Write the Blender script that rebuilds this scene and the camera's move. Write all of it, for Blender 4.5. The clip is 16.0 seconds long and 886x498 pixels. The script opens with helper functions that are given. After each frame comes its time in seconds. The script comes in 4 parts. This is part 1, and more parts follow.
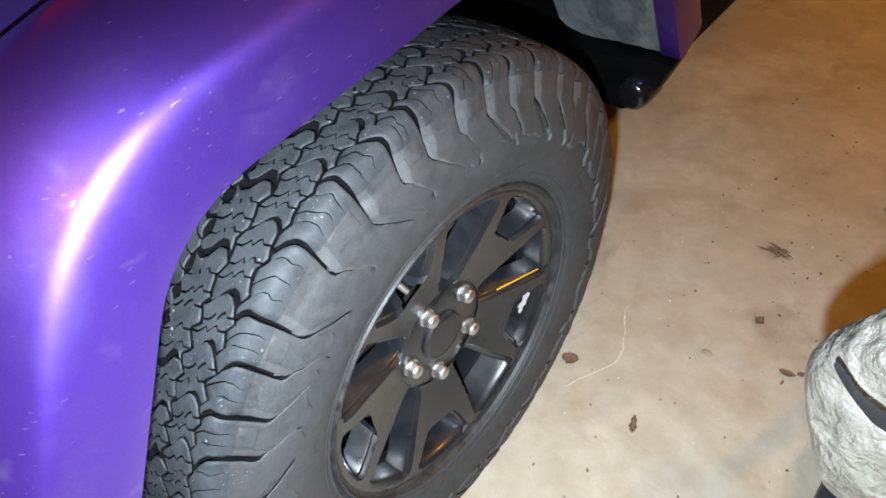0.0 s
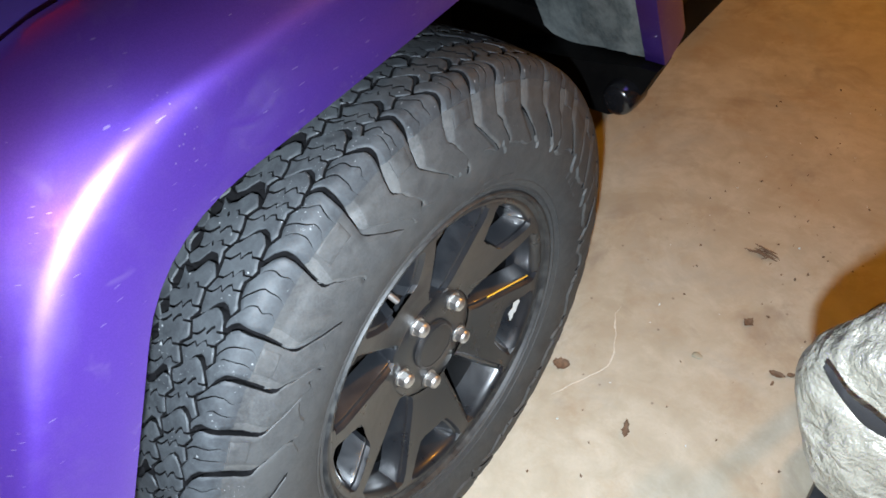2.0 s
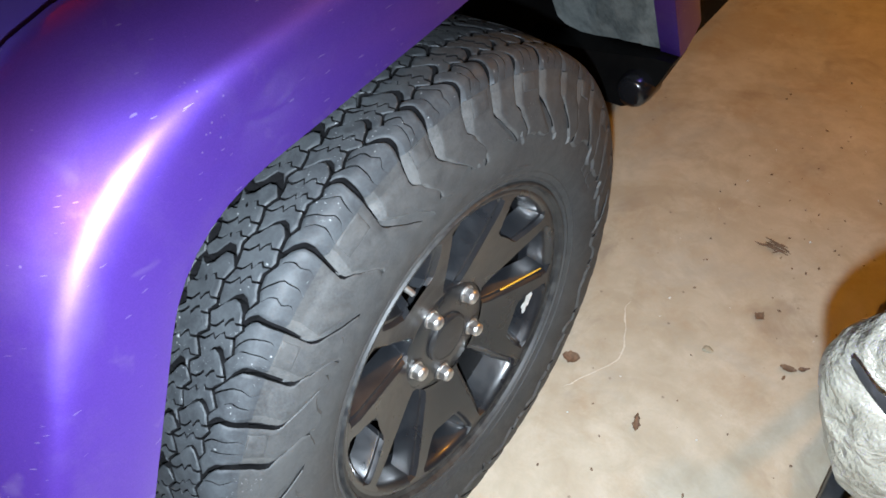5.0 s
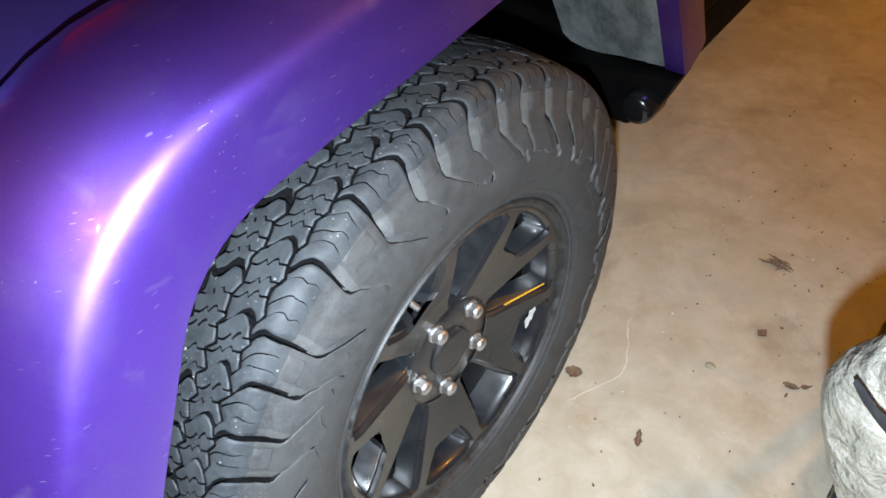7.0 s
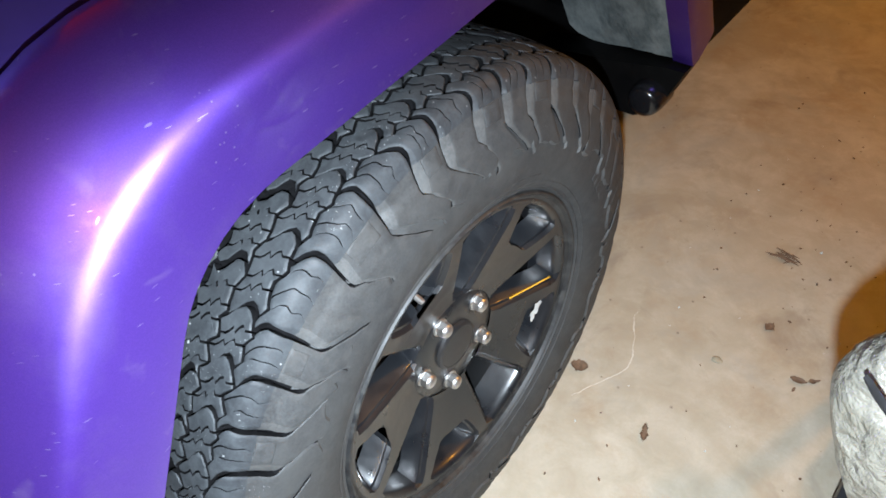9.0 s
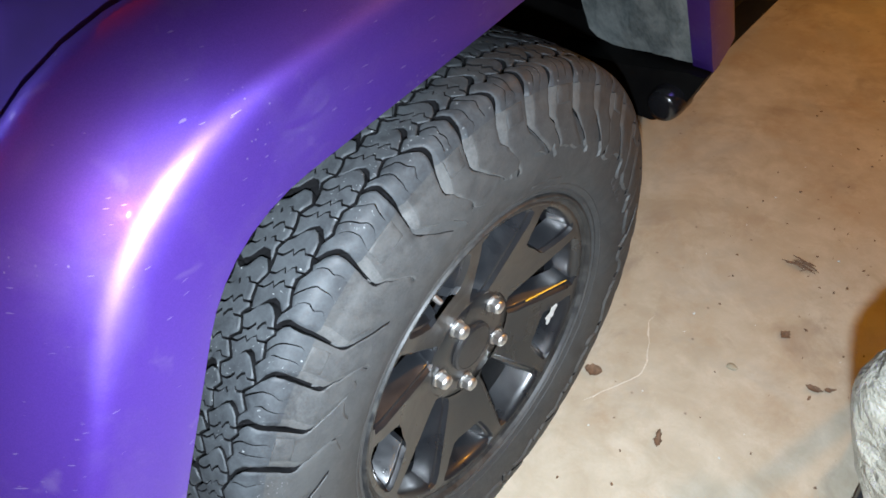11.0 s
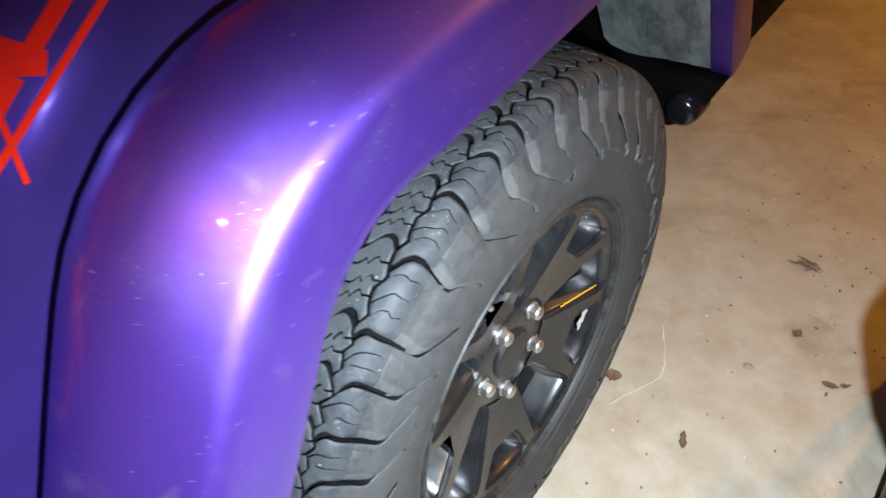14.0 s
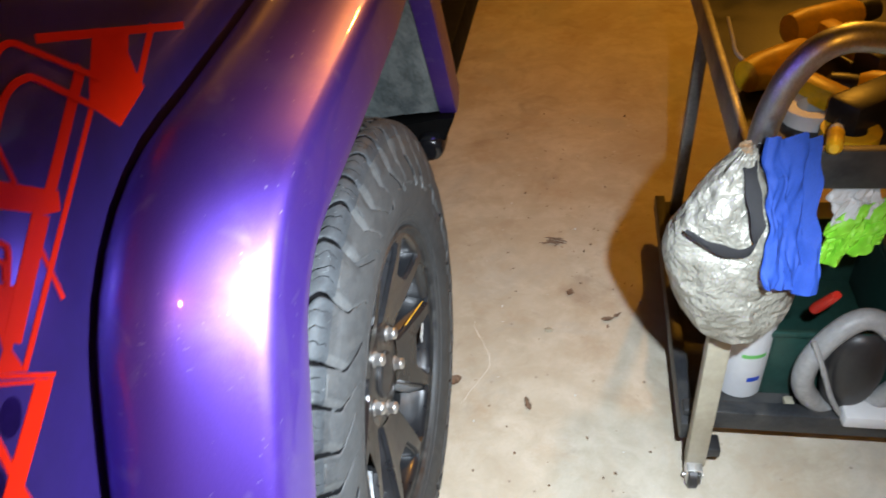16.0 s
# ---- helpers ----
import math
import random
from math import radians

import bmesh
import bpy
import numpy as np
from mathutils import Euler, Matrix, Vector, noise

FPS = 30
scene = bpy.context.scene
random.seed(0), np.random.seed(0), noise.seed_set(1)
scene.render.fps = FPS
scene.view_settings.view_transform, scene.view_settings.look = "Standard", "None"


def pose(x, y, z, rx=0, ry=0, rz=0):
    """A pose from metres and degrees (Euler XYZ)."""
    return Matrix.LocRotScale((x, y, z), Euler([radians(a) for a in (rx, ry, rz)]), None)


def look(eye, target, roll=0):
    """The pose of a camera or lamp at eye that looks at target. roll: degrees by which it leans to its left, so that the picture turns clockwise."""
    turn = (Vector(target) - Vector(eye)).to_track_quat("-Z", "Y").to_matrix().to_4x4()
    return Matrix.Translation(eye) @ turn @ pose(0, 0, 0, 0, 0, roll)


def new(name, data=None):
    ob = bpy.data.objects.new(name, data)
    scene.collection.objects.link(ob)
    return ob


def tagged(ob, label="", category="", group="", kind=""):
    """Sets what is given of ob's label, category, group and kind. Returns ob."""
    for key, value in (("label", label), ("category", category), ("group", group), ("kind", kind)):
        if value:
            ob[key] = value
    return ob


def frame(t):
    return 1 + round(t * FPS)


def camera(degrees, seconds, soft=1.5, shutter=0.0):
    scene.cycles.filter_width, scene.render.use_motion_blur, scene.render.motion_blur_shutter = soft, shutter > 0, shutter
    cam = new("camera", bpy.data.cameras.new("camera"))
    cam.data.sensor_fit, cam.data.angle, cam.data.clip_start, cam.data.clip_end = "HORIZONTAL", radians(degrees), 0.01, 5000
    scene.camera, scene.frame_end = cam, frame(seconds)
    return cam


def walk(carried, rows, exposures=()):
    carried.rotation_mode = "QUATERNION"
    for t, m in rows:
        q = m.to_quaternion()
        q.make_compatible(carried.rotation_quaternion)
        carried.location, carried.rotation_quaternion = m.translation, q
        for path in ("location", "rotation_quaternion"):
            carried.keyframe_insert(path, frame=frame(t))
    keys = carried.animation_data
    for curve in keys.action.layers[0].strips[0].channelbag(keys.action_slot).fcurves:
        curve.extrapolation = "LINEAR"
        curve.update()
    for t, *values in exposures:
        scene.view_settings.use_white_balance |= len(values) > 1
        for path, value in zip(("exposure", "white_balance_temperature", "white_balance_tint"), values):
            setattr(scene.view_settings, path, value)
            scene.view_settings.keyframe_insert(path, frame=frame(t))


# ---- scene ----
# World: x points out of the car's side, y towards its rear, z up from the garage floor. Metres.
cam = camera(63.6, 16.0, soft=1.7, shutter=0.45)
PATH = [
    (0, pose(0.3636, -0.4176, 1.2004, 43.405, 5.106, 39.630)),
    (0.5, pose(0.3619, -0.4165, 1.2038, 43.598, 5.148, 38.576)),
    (1, pose(0.3632, -0.4149, 1.2051, 43.941, 5.059, 38.294)),
    (1.5, pose(0.3635, -0.4160, 1.2040, 43.848, 5.035, 38.212)),
    (2, pose(0.3620, -0.4156, 1.2021, 43.793, 5.199, 38.289)),
    (2.5, pose(0.3624, -0.4145, 1.2009, 43.531, 5.194, 38.259)),
    (3, pose(0.3618, -0.4155, 1.1977, 43.338, 5.423, 38.009)),
    (3.5, pose(0.3619, -0.4175, 1.1963, 43.255, 5.304, 37.831)),
    (4, pose(0.3536, -0.4210, 1.1943, 43.064, 5.230, 38.200)),
    (6.5, pose(0.3415, -0.4248, 1.2058, 43.877, 4.860, 38.783)),
    (7, pose(0.3419, -0.4257, 1.2063, 44.133, 4.751, 39.066)),
    (7.5, pose(0.3358, -0.4264, 1.2016, 44.267, 4.639, 39.129)),
    (8, pose(0.3392, -0.4229, 1.1994, 43.836, 4.806, 39.363)),
    (8.5, pose(0.3419, -0.4228, 1.1965, 43.789, 5.134, 39.093)),
    (9, pose(0.3399, -0.4219, 1.2009, 43.639, 5.069, 39.408)),
    (9.5, pose(0.3432, -0.4284, 1.2013, 44.069, 5.279, 39.497)),
    (10, pose(0.3393, -0.4308, 1.2045, 44.118, 5.236, 39.989)),
    (12.5, pose(0.3331, -0.4326, 1.1963, 43.879, 4.972, 40.853)),
    (13.5, pose(0.3329, -0.4404, 1.1954, 44.472, 5.627, 40.136)),
    (14.1, pose(0.2450, -0.5161, 1.2035, 45.050, 4.074, 36.157)),
    (14.5, pose(0.2110, -0.5837, 1.2069, 44.665, 3.698, 27.579)),
    (14.9, pose(0.2166, -0.6292, 1.2103, 45.546, 4.811, 20.145)),
    (15.2, pose(0.2229, -0.6816, 1.2244, 49.662, 5.966, 16.201)),
    (15.5, pose(0.2195, -0.7094, 1.2602, 50.612, 7.178, 13.988)),
    (15.8, pose(0.2389, -0.7457, 1.2749, 50.484, 7.200, 10.860)),
    (16, pose(0.2298, -0.7208, 1.2849, 49.753, 6.259, 8.814)),
]
walk(cam, PATH, ((0.0, 0.0), (14.0, 0.0), (14.5, -0.10), (15.0, -0.34), (15.5, -0.28), (16.0, 0.0)))

# ---- light ----
world = bpy.data.worlds.new("garage_night")
scene.world = world
world.use_nodes = True
world.node_tree.nodes["Background"].inputs[0].default_value = (0.9, 0.6, 0.35, 1)
world.node_tree.nodes["Background"].inputs[1].default_value = 0.01



def lamp(name, kind, energy, color, m, **props):
    data = bpy.data.lights.new(name, kind)
    data.energy, data.color = energy, color
    if "radius" in props:
        data.shadow_soft_size = props["radius"]
    if "size" in props:
        data.size = props["size"]
    if "cone" in props:
        data.spot_size, data.spot_blend = radians(props["cone"]), props["blend"]
    ob = new(name, data)
    ob.matrix_world = m
    return ob


# the filmer's torch, held beside the camera, and two warm bulbs under the garage ceiling
lamp("torch", "SPOT", 138.0, (0.76, 0.88, 1.0), look((0.376, -0.480, 1.128), (-0.02, -0.16, 0.16)), radius=0.010, cone=117, blend=1.0)
lamp("garage_bulb", "POINT", 34.0, (1.0, 0.43, 0.05), pose(0.80, -1.85, 2.45), radius=0.035)
lamp("garage_bulb", "POINT", 118.0, (1.0, 0.43, 0.04), pose(1.10, 2.60, 2.40), radius=0.04)


# ---- materials ----
def shader(name):
    mat = bpy.data.materials.new(name)
    mat.use_nodes = True
    return mat, mat.node_tree, mat.node_tree.nodes["Principled BSDF"]


def add(tree, kind, **props):
    node = tree.nodes.new(kind)
    for key, value in props.items():
        node.inputs[key.replace("_", " ")].default_value = value
    return node


def mix(tree, fac, a, b, how="MIX"):
    node = tree.nodes.new("ShaderNodeMix")
    node.data_type, node.blend_type = "RGBA", how
    for sock, value in ((node.inputs[0], fac), (node.inputs[6], a), (node.inputs[7], b)):
        if isinstance(value, bpy.types.NodeSocket):
            tree.links.new(value, sock)
        elif isinstance(value, (int, float)):
            sock.default_value = value
        else:
            sock.default_value = (*value, 1)
    return node.outputs[2]


def coords(tree, space="Object", scale=(1, 1, 1)):
    node = tree.nodes.new("ShaderNodeTexCoord")
    mapping = tree.nodes.new("ShaderNodeMapping")
    mapping.inputs["Scale"].default_value = scale
    tree.links.new(node.outputs[space], mapping.inputs[0])
    return mapping.outputs[0]


def noise_tex(tree, where, scale, detail=4.0, rough=0.55, distort=0.0):
    node = tree.nodes.new("ShaderNodeTexNoise")
    node.inputs["Scale"].default_value = scale
    node.inputs["Detail"].default_value = detail
    node.inputs["Roughness"].default_value = rough
    node.inputs["Distortion"].default_value = distort
    tree.links.new(where, node.inputs["Vector"])
    return node.outputs["Fac"]


def noise_colour(tree, where, scale):
    node = tree.nodes.new("ShaderNodeTexNoise")
    node.inputs["Scale"].default_value = scale
    tree.links.new(where, node.inputs["Vector"])
    return node.outputs["Color"]


def ramp(tree, fac, lo, hi, a=0.0, b=1.0):
    node = tree.nodes.new("ShaderNodeMapRange")
    for key, value in zip((1, 2, 3, 4), (lo, hi, a, b)):
        node.inputs[key].default_value = value
    tree.links.new(fac, node.inputs[0])
    return node.outputs[0]


def bump(tree, bsdf, height, strength, distance, socket="Normal"):
    node = add(tree, "ShaderNodeBump", Strength=strength, Distance=distance)
    tree.links.new(height, node.inputs["Height"])
    tree.links.new(node.outputs[0], bsdf.inputs[socket])
    return node


def surface(name, base, rough, metal=0.0, vary=0.25, grain=60.0, relief=0.2, depth=0.001, dirt=None, dirt_amount=0.4, dirt_scale=5.0, space="Object", scale=(1, 1, 1)):
    """A general worn surface: two scales of variation in colour and gloss, and a fine relief."""
    mat, tree, bsdf = shader(name)
    where = coords(tree, space, scale)
    fine, broad = noise_tex(tree, where, grain, 5.0, 0.6), noise_tex(tree, where, dirt_scale, 4.0, 0.6, 0.4)
    col = mix(tree, ramp(tree, fine, 0.3, 0.7), [c * (1 - vary) for c in base], [min(1.0, c * (1 + vary)) for c in base])
    if dirt:
        col = mix(tree, ramp(tree, broad, 0.42, 0.72, 0.0, dirt_amount), col, dirt)
    tree.links.new(col, bsdf.inputs["Base Color"])
    tree.links.new(ramp(tree, broad, 0.3, 0.7, max(0.02, rough - 0.1), min(1.0, rough + 0.1)), bsdf.inputs["Roughness"])
    bsdf.inputs["Metallic"].default_value = metal
    if relief:
        bump(tree, bsdf, fine, relief, depth)
    return mat


def paint_material():
    mat, tree, bsdf = shader("purple_pearl_paint")
    where = coords(tree)
    flake = tree.nodes.new("ShaderNodeTexVoronoi")
    flake.inputs["Scale"].default_value = 1400
    tree.links.new(where, flake.inputs["Vector"])
    broad = noise_tex(tree, where, 5.0, 4.0, 0.6, 0.3)
    col = mix(tree, ramp(tree, flake.outputs["Color"], 0.2, 0.9), (0.120, 0.052, 0.45), (0.140, 0.062, 0.50))
    # dull road film in clouds, with dried drops
    film = ramp(tree, noise_tex(tree, where, 9.0, 6.0, 0.65, 0.3), 0.50, 0.72, 0.0, 0.14)
    col = mix(tree, film, col, (0.42, 0.36, 0.55))
    for scale, lo, hi, mask, cover, amount in ((210, 0.08, 0.20, 14.0, 0.62, 0.35), (70, 0.03, 0.08, 9.0, 0.60, 0.4)):
        drops = tree.nodes.new("ShaderNodeTexVoronoi")
        drops.inputs["Scale"].default_value = scale
        tree.links.new(where, drops.inputs["Vector"])
        spots = tree.nodes.new("ShaderNodeMath")
        spots.operation = "MULTIPLY"
        tree.links.new(ramp(tree, drops.outputs["Distance"], lo, hi, 1.0, 0.0), spots.inputs[0])
        tree.links.new(ramp(tree, noise_tex(tree, where, mask, 3.0), cover, cover + 0.06), spots.inputs[1])
        col = mix(tree, ramp(tree, spots.outputs[0], 0.0, 1.0, 0.0, amount), col, (0.62, 0.58, 0.72))
    # short pale scratches and scuffed clouds in the lacquer
    for turn, scale, cut in (((0.9, 0.2, 0.5), (62, 62, 420), 0.765), ((0.3, 0.8, 1.4), (75, 75, 520), 0.77)):
        slant = tree.nodes.new("ShaderNodeMapping")
        slant.inputs["Rotation"].default_value = turn
        slant.inputs["Scale"].default_value = scale
        tree.links.new(where, slant.inputs[0])
        marks = noise_tex(tree, slant.outputs[0], 1.0, 1.0, 0.4)
        col = mix(tree, ramp(tree, marks, cut, cut + 0.03, 0.0, 0.35), col, (0.60, 0.55, 0.78))
    haze = ramp(tree, noise_tex(tree, where, 26.0, 3.0, 0.5, 0.4), 0.64, 0.74, 0.0, 0.28)
    col = mix(tree, haze, col, (0.36, 0.28, 0.60))
    tree.links.new(col, bsdf.inputs["Base Color"])
    bsdf.inputs["Metallic"].default_value = 0.74
    tree.links.new(ramp(tree, broad, 0.3, 0.7, 0.28, 0.34), bsdf.inputs["Roughness"])
    bsdf.inputs["Coat Weight"].default_value = 1.0
    tree.links.new(ramp(tree, noise_tex(tree, where, 24.0, 6.0, 0.7), 0.35, 0.8, 0.02, 0.07), bsdf.inputs["Coat Roughness"])
    # short-tailed sheen of the pearl flakes under the lacquer: a wide purple one and a narrow pale one
    sheens = []
    for rough, pale in ((0.57, 0.05), (0.42, 0.50)):
        sheen = add(tree, "ShaderNodeBsdfGlossy")
        sheen.distribution = "BECKMANN"
        sheen.inputs["Roughness"].default_value = rough
        tree.links.new(mix(tree, pale, col, (0.46, 0.46, 0.95)), sheen.inputs["Color"])
        sheens.append(sheen.outputs[0])
    flakes, both = add(tree, "ShaderNodeMixShader"), add(tree, "ShaderNodeMixShader")
    flakes.inputs[0].default_value = 0.12
    both.inputs[0].default_value = 0.43
    for node, first, second in ((flakes, sheens[0], sheens[1]), (both, bsdf.outputs[0], flakes.outputs[0])):
        tree.links.new(first, node.inputs[1])
        tree.links.new(second, node.inputs[2])
    tree.links.new(both.outputs[0], tree.nodes["Material Output"].inputs["Surface"])
    return mat


def rubber_material(name, base, dust, amount, flecks, tan=0.0):
    mat, tree, bsdf = shader(name)
    where = coords(tree)
    fine = noise_tex(tree, where, 420.0, 4.0, 0.7)
    mid = noise_tex(tree, where, 60.0, 6.0, 0.70, 0.6)
    broad = noise_tex(tree, where, 8.0, 5.0, 0.62, 0.6)
    col = mix(tree, ramp(tree, fine, 0.3, 0.7), [c * 0.6 for c in base], [c * 1.45 for c in base])
    col = mix(tree, ramp(tree, mid, 0.42, 0.70, 0.0, amount), col, dust)
    col = mix(tree, ramp(tree, broad, 0.42, 0.70, 0.0, amount), col, [c * 0.85 for c in dust])
    # tan mud film in clouds
    mud = noise_tex(tree, where, 5.0, 6.0, 0.66, 0.8)
    col = mix(tree, ramp(tree, mud, 0.46, 0.66, 0.0, tan), col, (0.105, 0.080, 0.056))
    # dark scuffs and wet-looking patches
    scuff = noise_tex(tree, where, 21.0, 7.0, 0.72, 1.0)
    col = mix(tree, ramp(tree, scuff, 0.54, 0.70, 0.0, 0.55), col, [c * 0.5 for c in base])
    # salt-like specks of grit in two sizes
    jag = add(tree, "ShaderNodeVectorMath")
    jag.operation = "MULTIPLY_ADD"
    tree.links.new(noise_colour(tree, where, 300.0), jag.inputs[0])
    jag.inputs[1].default_value = (0.004, 0.004, 0.004)
    tree.links.new(where, jag.inputs[2])
    for scale, near, far, spread, cover in ((95, 0.06, 0.12, 31.0, flecks), (260, 0.08, 0.14, 17.0, flecks + 0.03)):
        grit = tree.nodes.new("ShaderNodeTexVoronoi")
        grit.inputs["Scale"].default_value = scale
        tree.links.new(jag.outputs[0], grit.inputs["Vector"])
        pick = tree.nodes.new("ShaderNodeMath")
        pick.operation = "MULTIPLY"
        tree.links.new(ramp(tree, grit.outputs["Distance"], near, far, 1.0, 0.0), pick.inputs[0])
        tree.links.new(ramp(tree, noise_tex(tree, where, spread, 2.0), cover, cover + 0.04), pick.inputs[1])
        col = mix(tree, pick.outputs[0], col, (0.30, 0.31, 0.31))
    tree.links.new(col, bsdf.inputs["Base Color"])
    tree.links.new(ramp(tree, scuff, 0.3, 0.7, 0.82, 0.56), bsdf.inputs["Roughness"])
    bump(tree, bsdf, mid, 0.35, 0.0012)
    return mat


def concrete_material():
    mat, tree, bsdf = shader("stained_concrete")
    where = coords(tree)
    fine = noise_tex(tree, where, 160.0, 6.0, 0.7)
    mid = noise_tex(tree, where, 16.0, 6.0, 0.62, 0.6)
    broad = noise_tex(tree, where, 2.6, 5.0, 0.6, 0.9)
    col = mix(tree, ramp(tree, mid, 0.3, 0.72), (0.40, 0.355, 0.265), (0.54, 0.49, 0.39))
    col = mix(tree, ramp(tree, broad, 0.44, 0.60, 0.0, 0.7), col, (0.37, 0.305, 0.21))
    rust = noise_tex(tree, where, 5.5, 7.0, 0.68, 0.25)
    col = mix(tree, ramp(tree, rust, 0.50, 0.74, 0.0, 0.75), col, (0.36, 0.25, 0.14))
    pale = noise_tex(tree, where, 13.0, 8.0, 0.72, 0.2)
    col = mix(tree, ramp(tree, pale, 0.54, 0.74, 0.0, 0.35), col, (0.64, 0.60, 0.49))
    col = mix(tree, ramp(tree, fine, 0.25, 0.75, 0.0, 0.30), col, (0.36, 0.31, 0.26))
    # broad grey patches; partly the warm bulb's shadow put into the concrete's colour
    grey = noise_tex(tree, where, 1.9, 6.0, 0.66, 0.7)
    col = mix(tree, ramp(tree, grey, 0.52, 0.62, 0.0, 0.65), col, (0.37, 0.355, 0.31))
    bloom = noise_tex(tree, where, 4.5, 6.0, 0.66, 0.5)
    col = mix(tree, ramp(tree, bloom, 0.52, 0.68, 0.0, 0.45), col, (0.60, 0.56, 0.46))
    damp = noise_tex(tree, where, 5.2, 6.0, 0.66, 0.8)
    col = mix(tree, ramp(tree, damp, 0.56, 0.70, 0.0, 0.6), col, (0.27, 0.22, 0.17))
    pits = tree.nodes.new("ShaderNodeTexVoronoi")
    pits.inputs["Scale"].default_value = 19
    tree.links.new(where, pits.inputs["Vector"])
    pit = ramp(tree, pits.outputs["Distance"], 0.03, 0.07, 0.7, 0.0)
    col = mix(tree, pit, col, (0.16, 0.12, 0.09))
    tree.links.new(col, bsdf.inputs["Base Color"])
    tree.links.new(ramp(tree, mid, 0.3, 0.7, 0.45, 0.7), bsdf.inputs["Roughness"])
    bump(tree, bsdf, fine, 0.12, 0.001)
    return mat


PAINT = paint_material()
TREAD = rubber_material("tread_rubber", (0.017, 0.0195, 0.0225), (0.055, 0.062, 0.067), 0.55, 0.53)
SIDEWALL = rubber_material("sidewall_rubber", (0.029, 0.030, 0.031), (0.066, 0.067, 0.065), 0.48, 0.66, 0.07)
WORN = rubber_material("rubbed_rubber", (0.045, 0.046, 0.046), (0.100, 0.099, 0.094), 0.5, 0.66)
# black rubber of the grooves, taken darker still to stand in for their shade
GROOVE_SHADE = surface("shaded_groove_rubber", (0.004, 0.004, 0.0045), 0.95, vary=0.3, grain=200)
GROOVE_SHADE.node_tree.nodes["Principled BSDF"].inputs["Specular IOR Level"].default_value = 0.1
# near-black colour that stands in for shade inside the wheel and under the car
SHADE_BLACK = surface("shaded_near_black", (0.0016, 0.0016, 0.0018), 0.6, vary=0.3, grain=60, relief=0.1, dirt=(0.004, 0.0036, 0.003), dirt_amount=0.5, dirt_scale=12)
SHADE_BLACK.node_tree.nodes["Principled BSDF"].inputs["Specular IOR Level"].default_value = 0.08
WHEEL = surface("satin_black_alloy", (0.0085, 0.0095, 0.0115), 0.33, 0.0, vary=0.2, grain=300, relief=0.04, depth=0.0003, dirt=(0.020, 0.021, 0.023), dirt_amount=0.35, dirt_scale=22)
WHEEL.node_tree.nodes["Principled BSDF"].inputs["Coat Weight"].default_value = 0.35
WHEEL.node_tree.nodes["Principled BSDF"].inputs["Coat Roughness"].default_value = 0.14
CHROME = surface("worn_chrome", (0.66, 0.655, 0.64), 0.42, 1.0, vary=0.2, grain=500, relief=0.2, depth=0.0005, dirt=(0.4, 0.36, 0.32), dirt_amount=0.4, dirt_scale=90)
LINER = surface("dusty_liner_plastic", (0.105, 0.122, 0.122), 0.65, vary=0.35, grain=170, relief=0.35, depth=0.001, dirt=(0.25, 0.27, 0.26), dirt_amount=0.8, dirt_scale=30, scale=(1, 1, 0.25))
BLACK = surface("black_plastic", (0.014, 0.014, 0.015), 0.42, vary=0.3, grain=260, relief=0.1, depth=0.0005, dirt=(0.06, 0.055, 0.05), dirt_amount=0.35, dirt_scale=16)
DISC = surface("brake_steel", (0.03, 0.027, 0.025), 0.6, 0.7, vary=0.2, grain=300, dirt=(0.05, 0.025, 0.012), dirt_amount=0.6, dirt_scale=14)
DECAL = surface("red_vinyl", (0.52, 0.013, 0.001), 0.5, vary=0.06, grain=40, relief=0.0, dirt=(0.42, 0.02, 0.006), dirt_amount=0.3, dirt_scale=12)
DECAL.node_tree.nodes["Principled BSDF"].inputs["Specular IOR Level"].default_value = 0.08
# the fender side's weak torch glow is put into this darker, duller purple
DIM_PAINT = surface("dim_purple_paint", (0.030, 0.015, 0.125), 0.40, 0.45, vary=0.12, grain=30, relief=0.0, dirt=(0.016, 0.007, 0.07), dirt_amount=0.5, dirt_scale=7)
DIM_PAINT.node_tree.nodes["Principled BSDF"].inputs["Coat Weight"].default_value = 0.6
GLOSS = surface("gloss_black_plastic", (0.006, 0.006, 0.007), 0.22, vary=0.2, grain=200, relief=0.0)
RIBBON = surface("black_woven_ribbon", (0.010, 0.010, 0.011), 0.85, vary=0.3, grain=900, relief=0.2, depth=0.0004)
DARK_OVAL = surface("dark_oval_purple", (0.022, 0.009, 0.085), 0.4, 0.9, vary=0.2, grain=60, relief=0.0)
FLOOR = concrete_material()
WALL = surface("painted_garage_wall", (0.22, 0.18, 0.14), 0.75, vary=0.08, grain=25, relief=0.2, dirt=(0.13, 0.10, 0.08), dirt_amount=0.5, dirt_scale=1.6)
CEIL = surface("ceiling_board", (0.13, 0.105, 0.08), 0.85, vary=0.08, grain=30, relief=0.2)
STEEL = surface("dark_painted_steel", (0.022, 0.024, 0.027), 0.45, 0.2, vary=0.3, grain=120, relief=0.15, dirt=(0.11, 0.10, 0.085), dirt_amount=0.5, dirt_scale=12)
GREY_STEEL = surface("grey_steel", (0.20, 0.195, 0.185), 0.45, 0.5, vary=0.2, grain=120, dirt=(0.12, 0.09, 0.06), dirt_amount=0.5, dirt_scale=10)
CREAM = surface("cream_paint", (0.34, 0.31, 0.23), 0.5, vary=0.1, grain=80, dirt=(0.22, 0.18, 0.12), dirt_amount=0.4, dirt_scale=14)
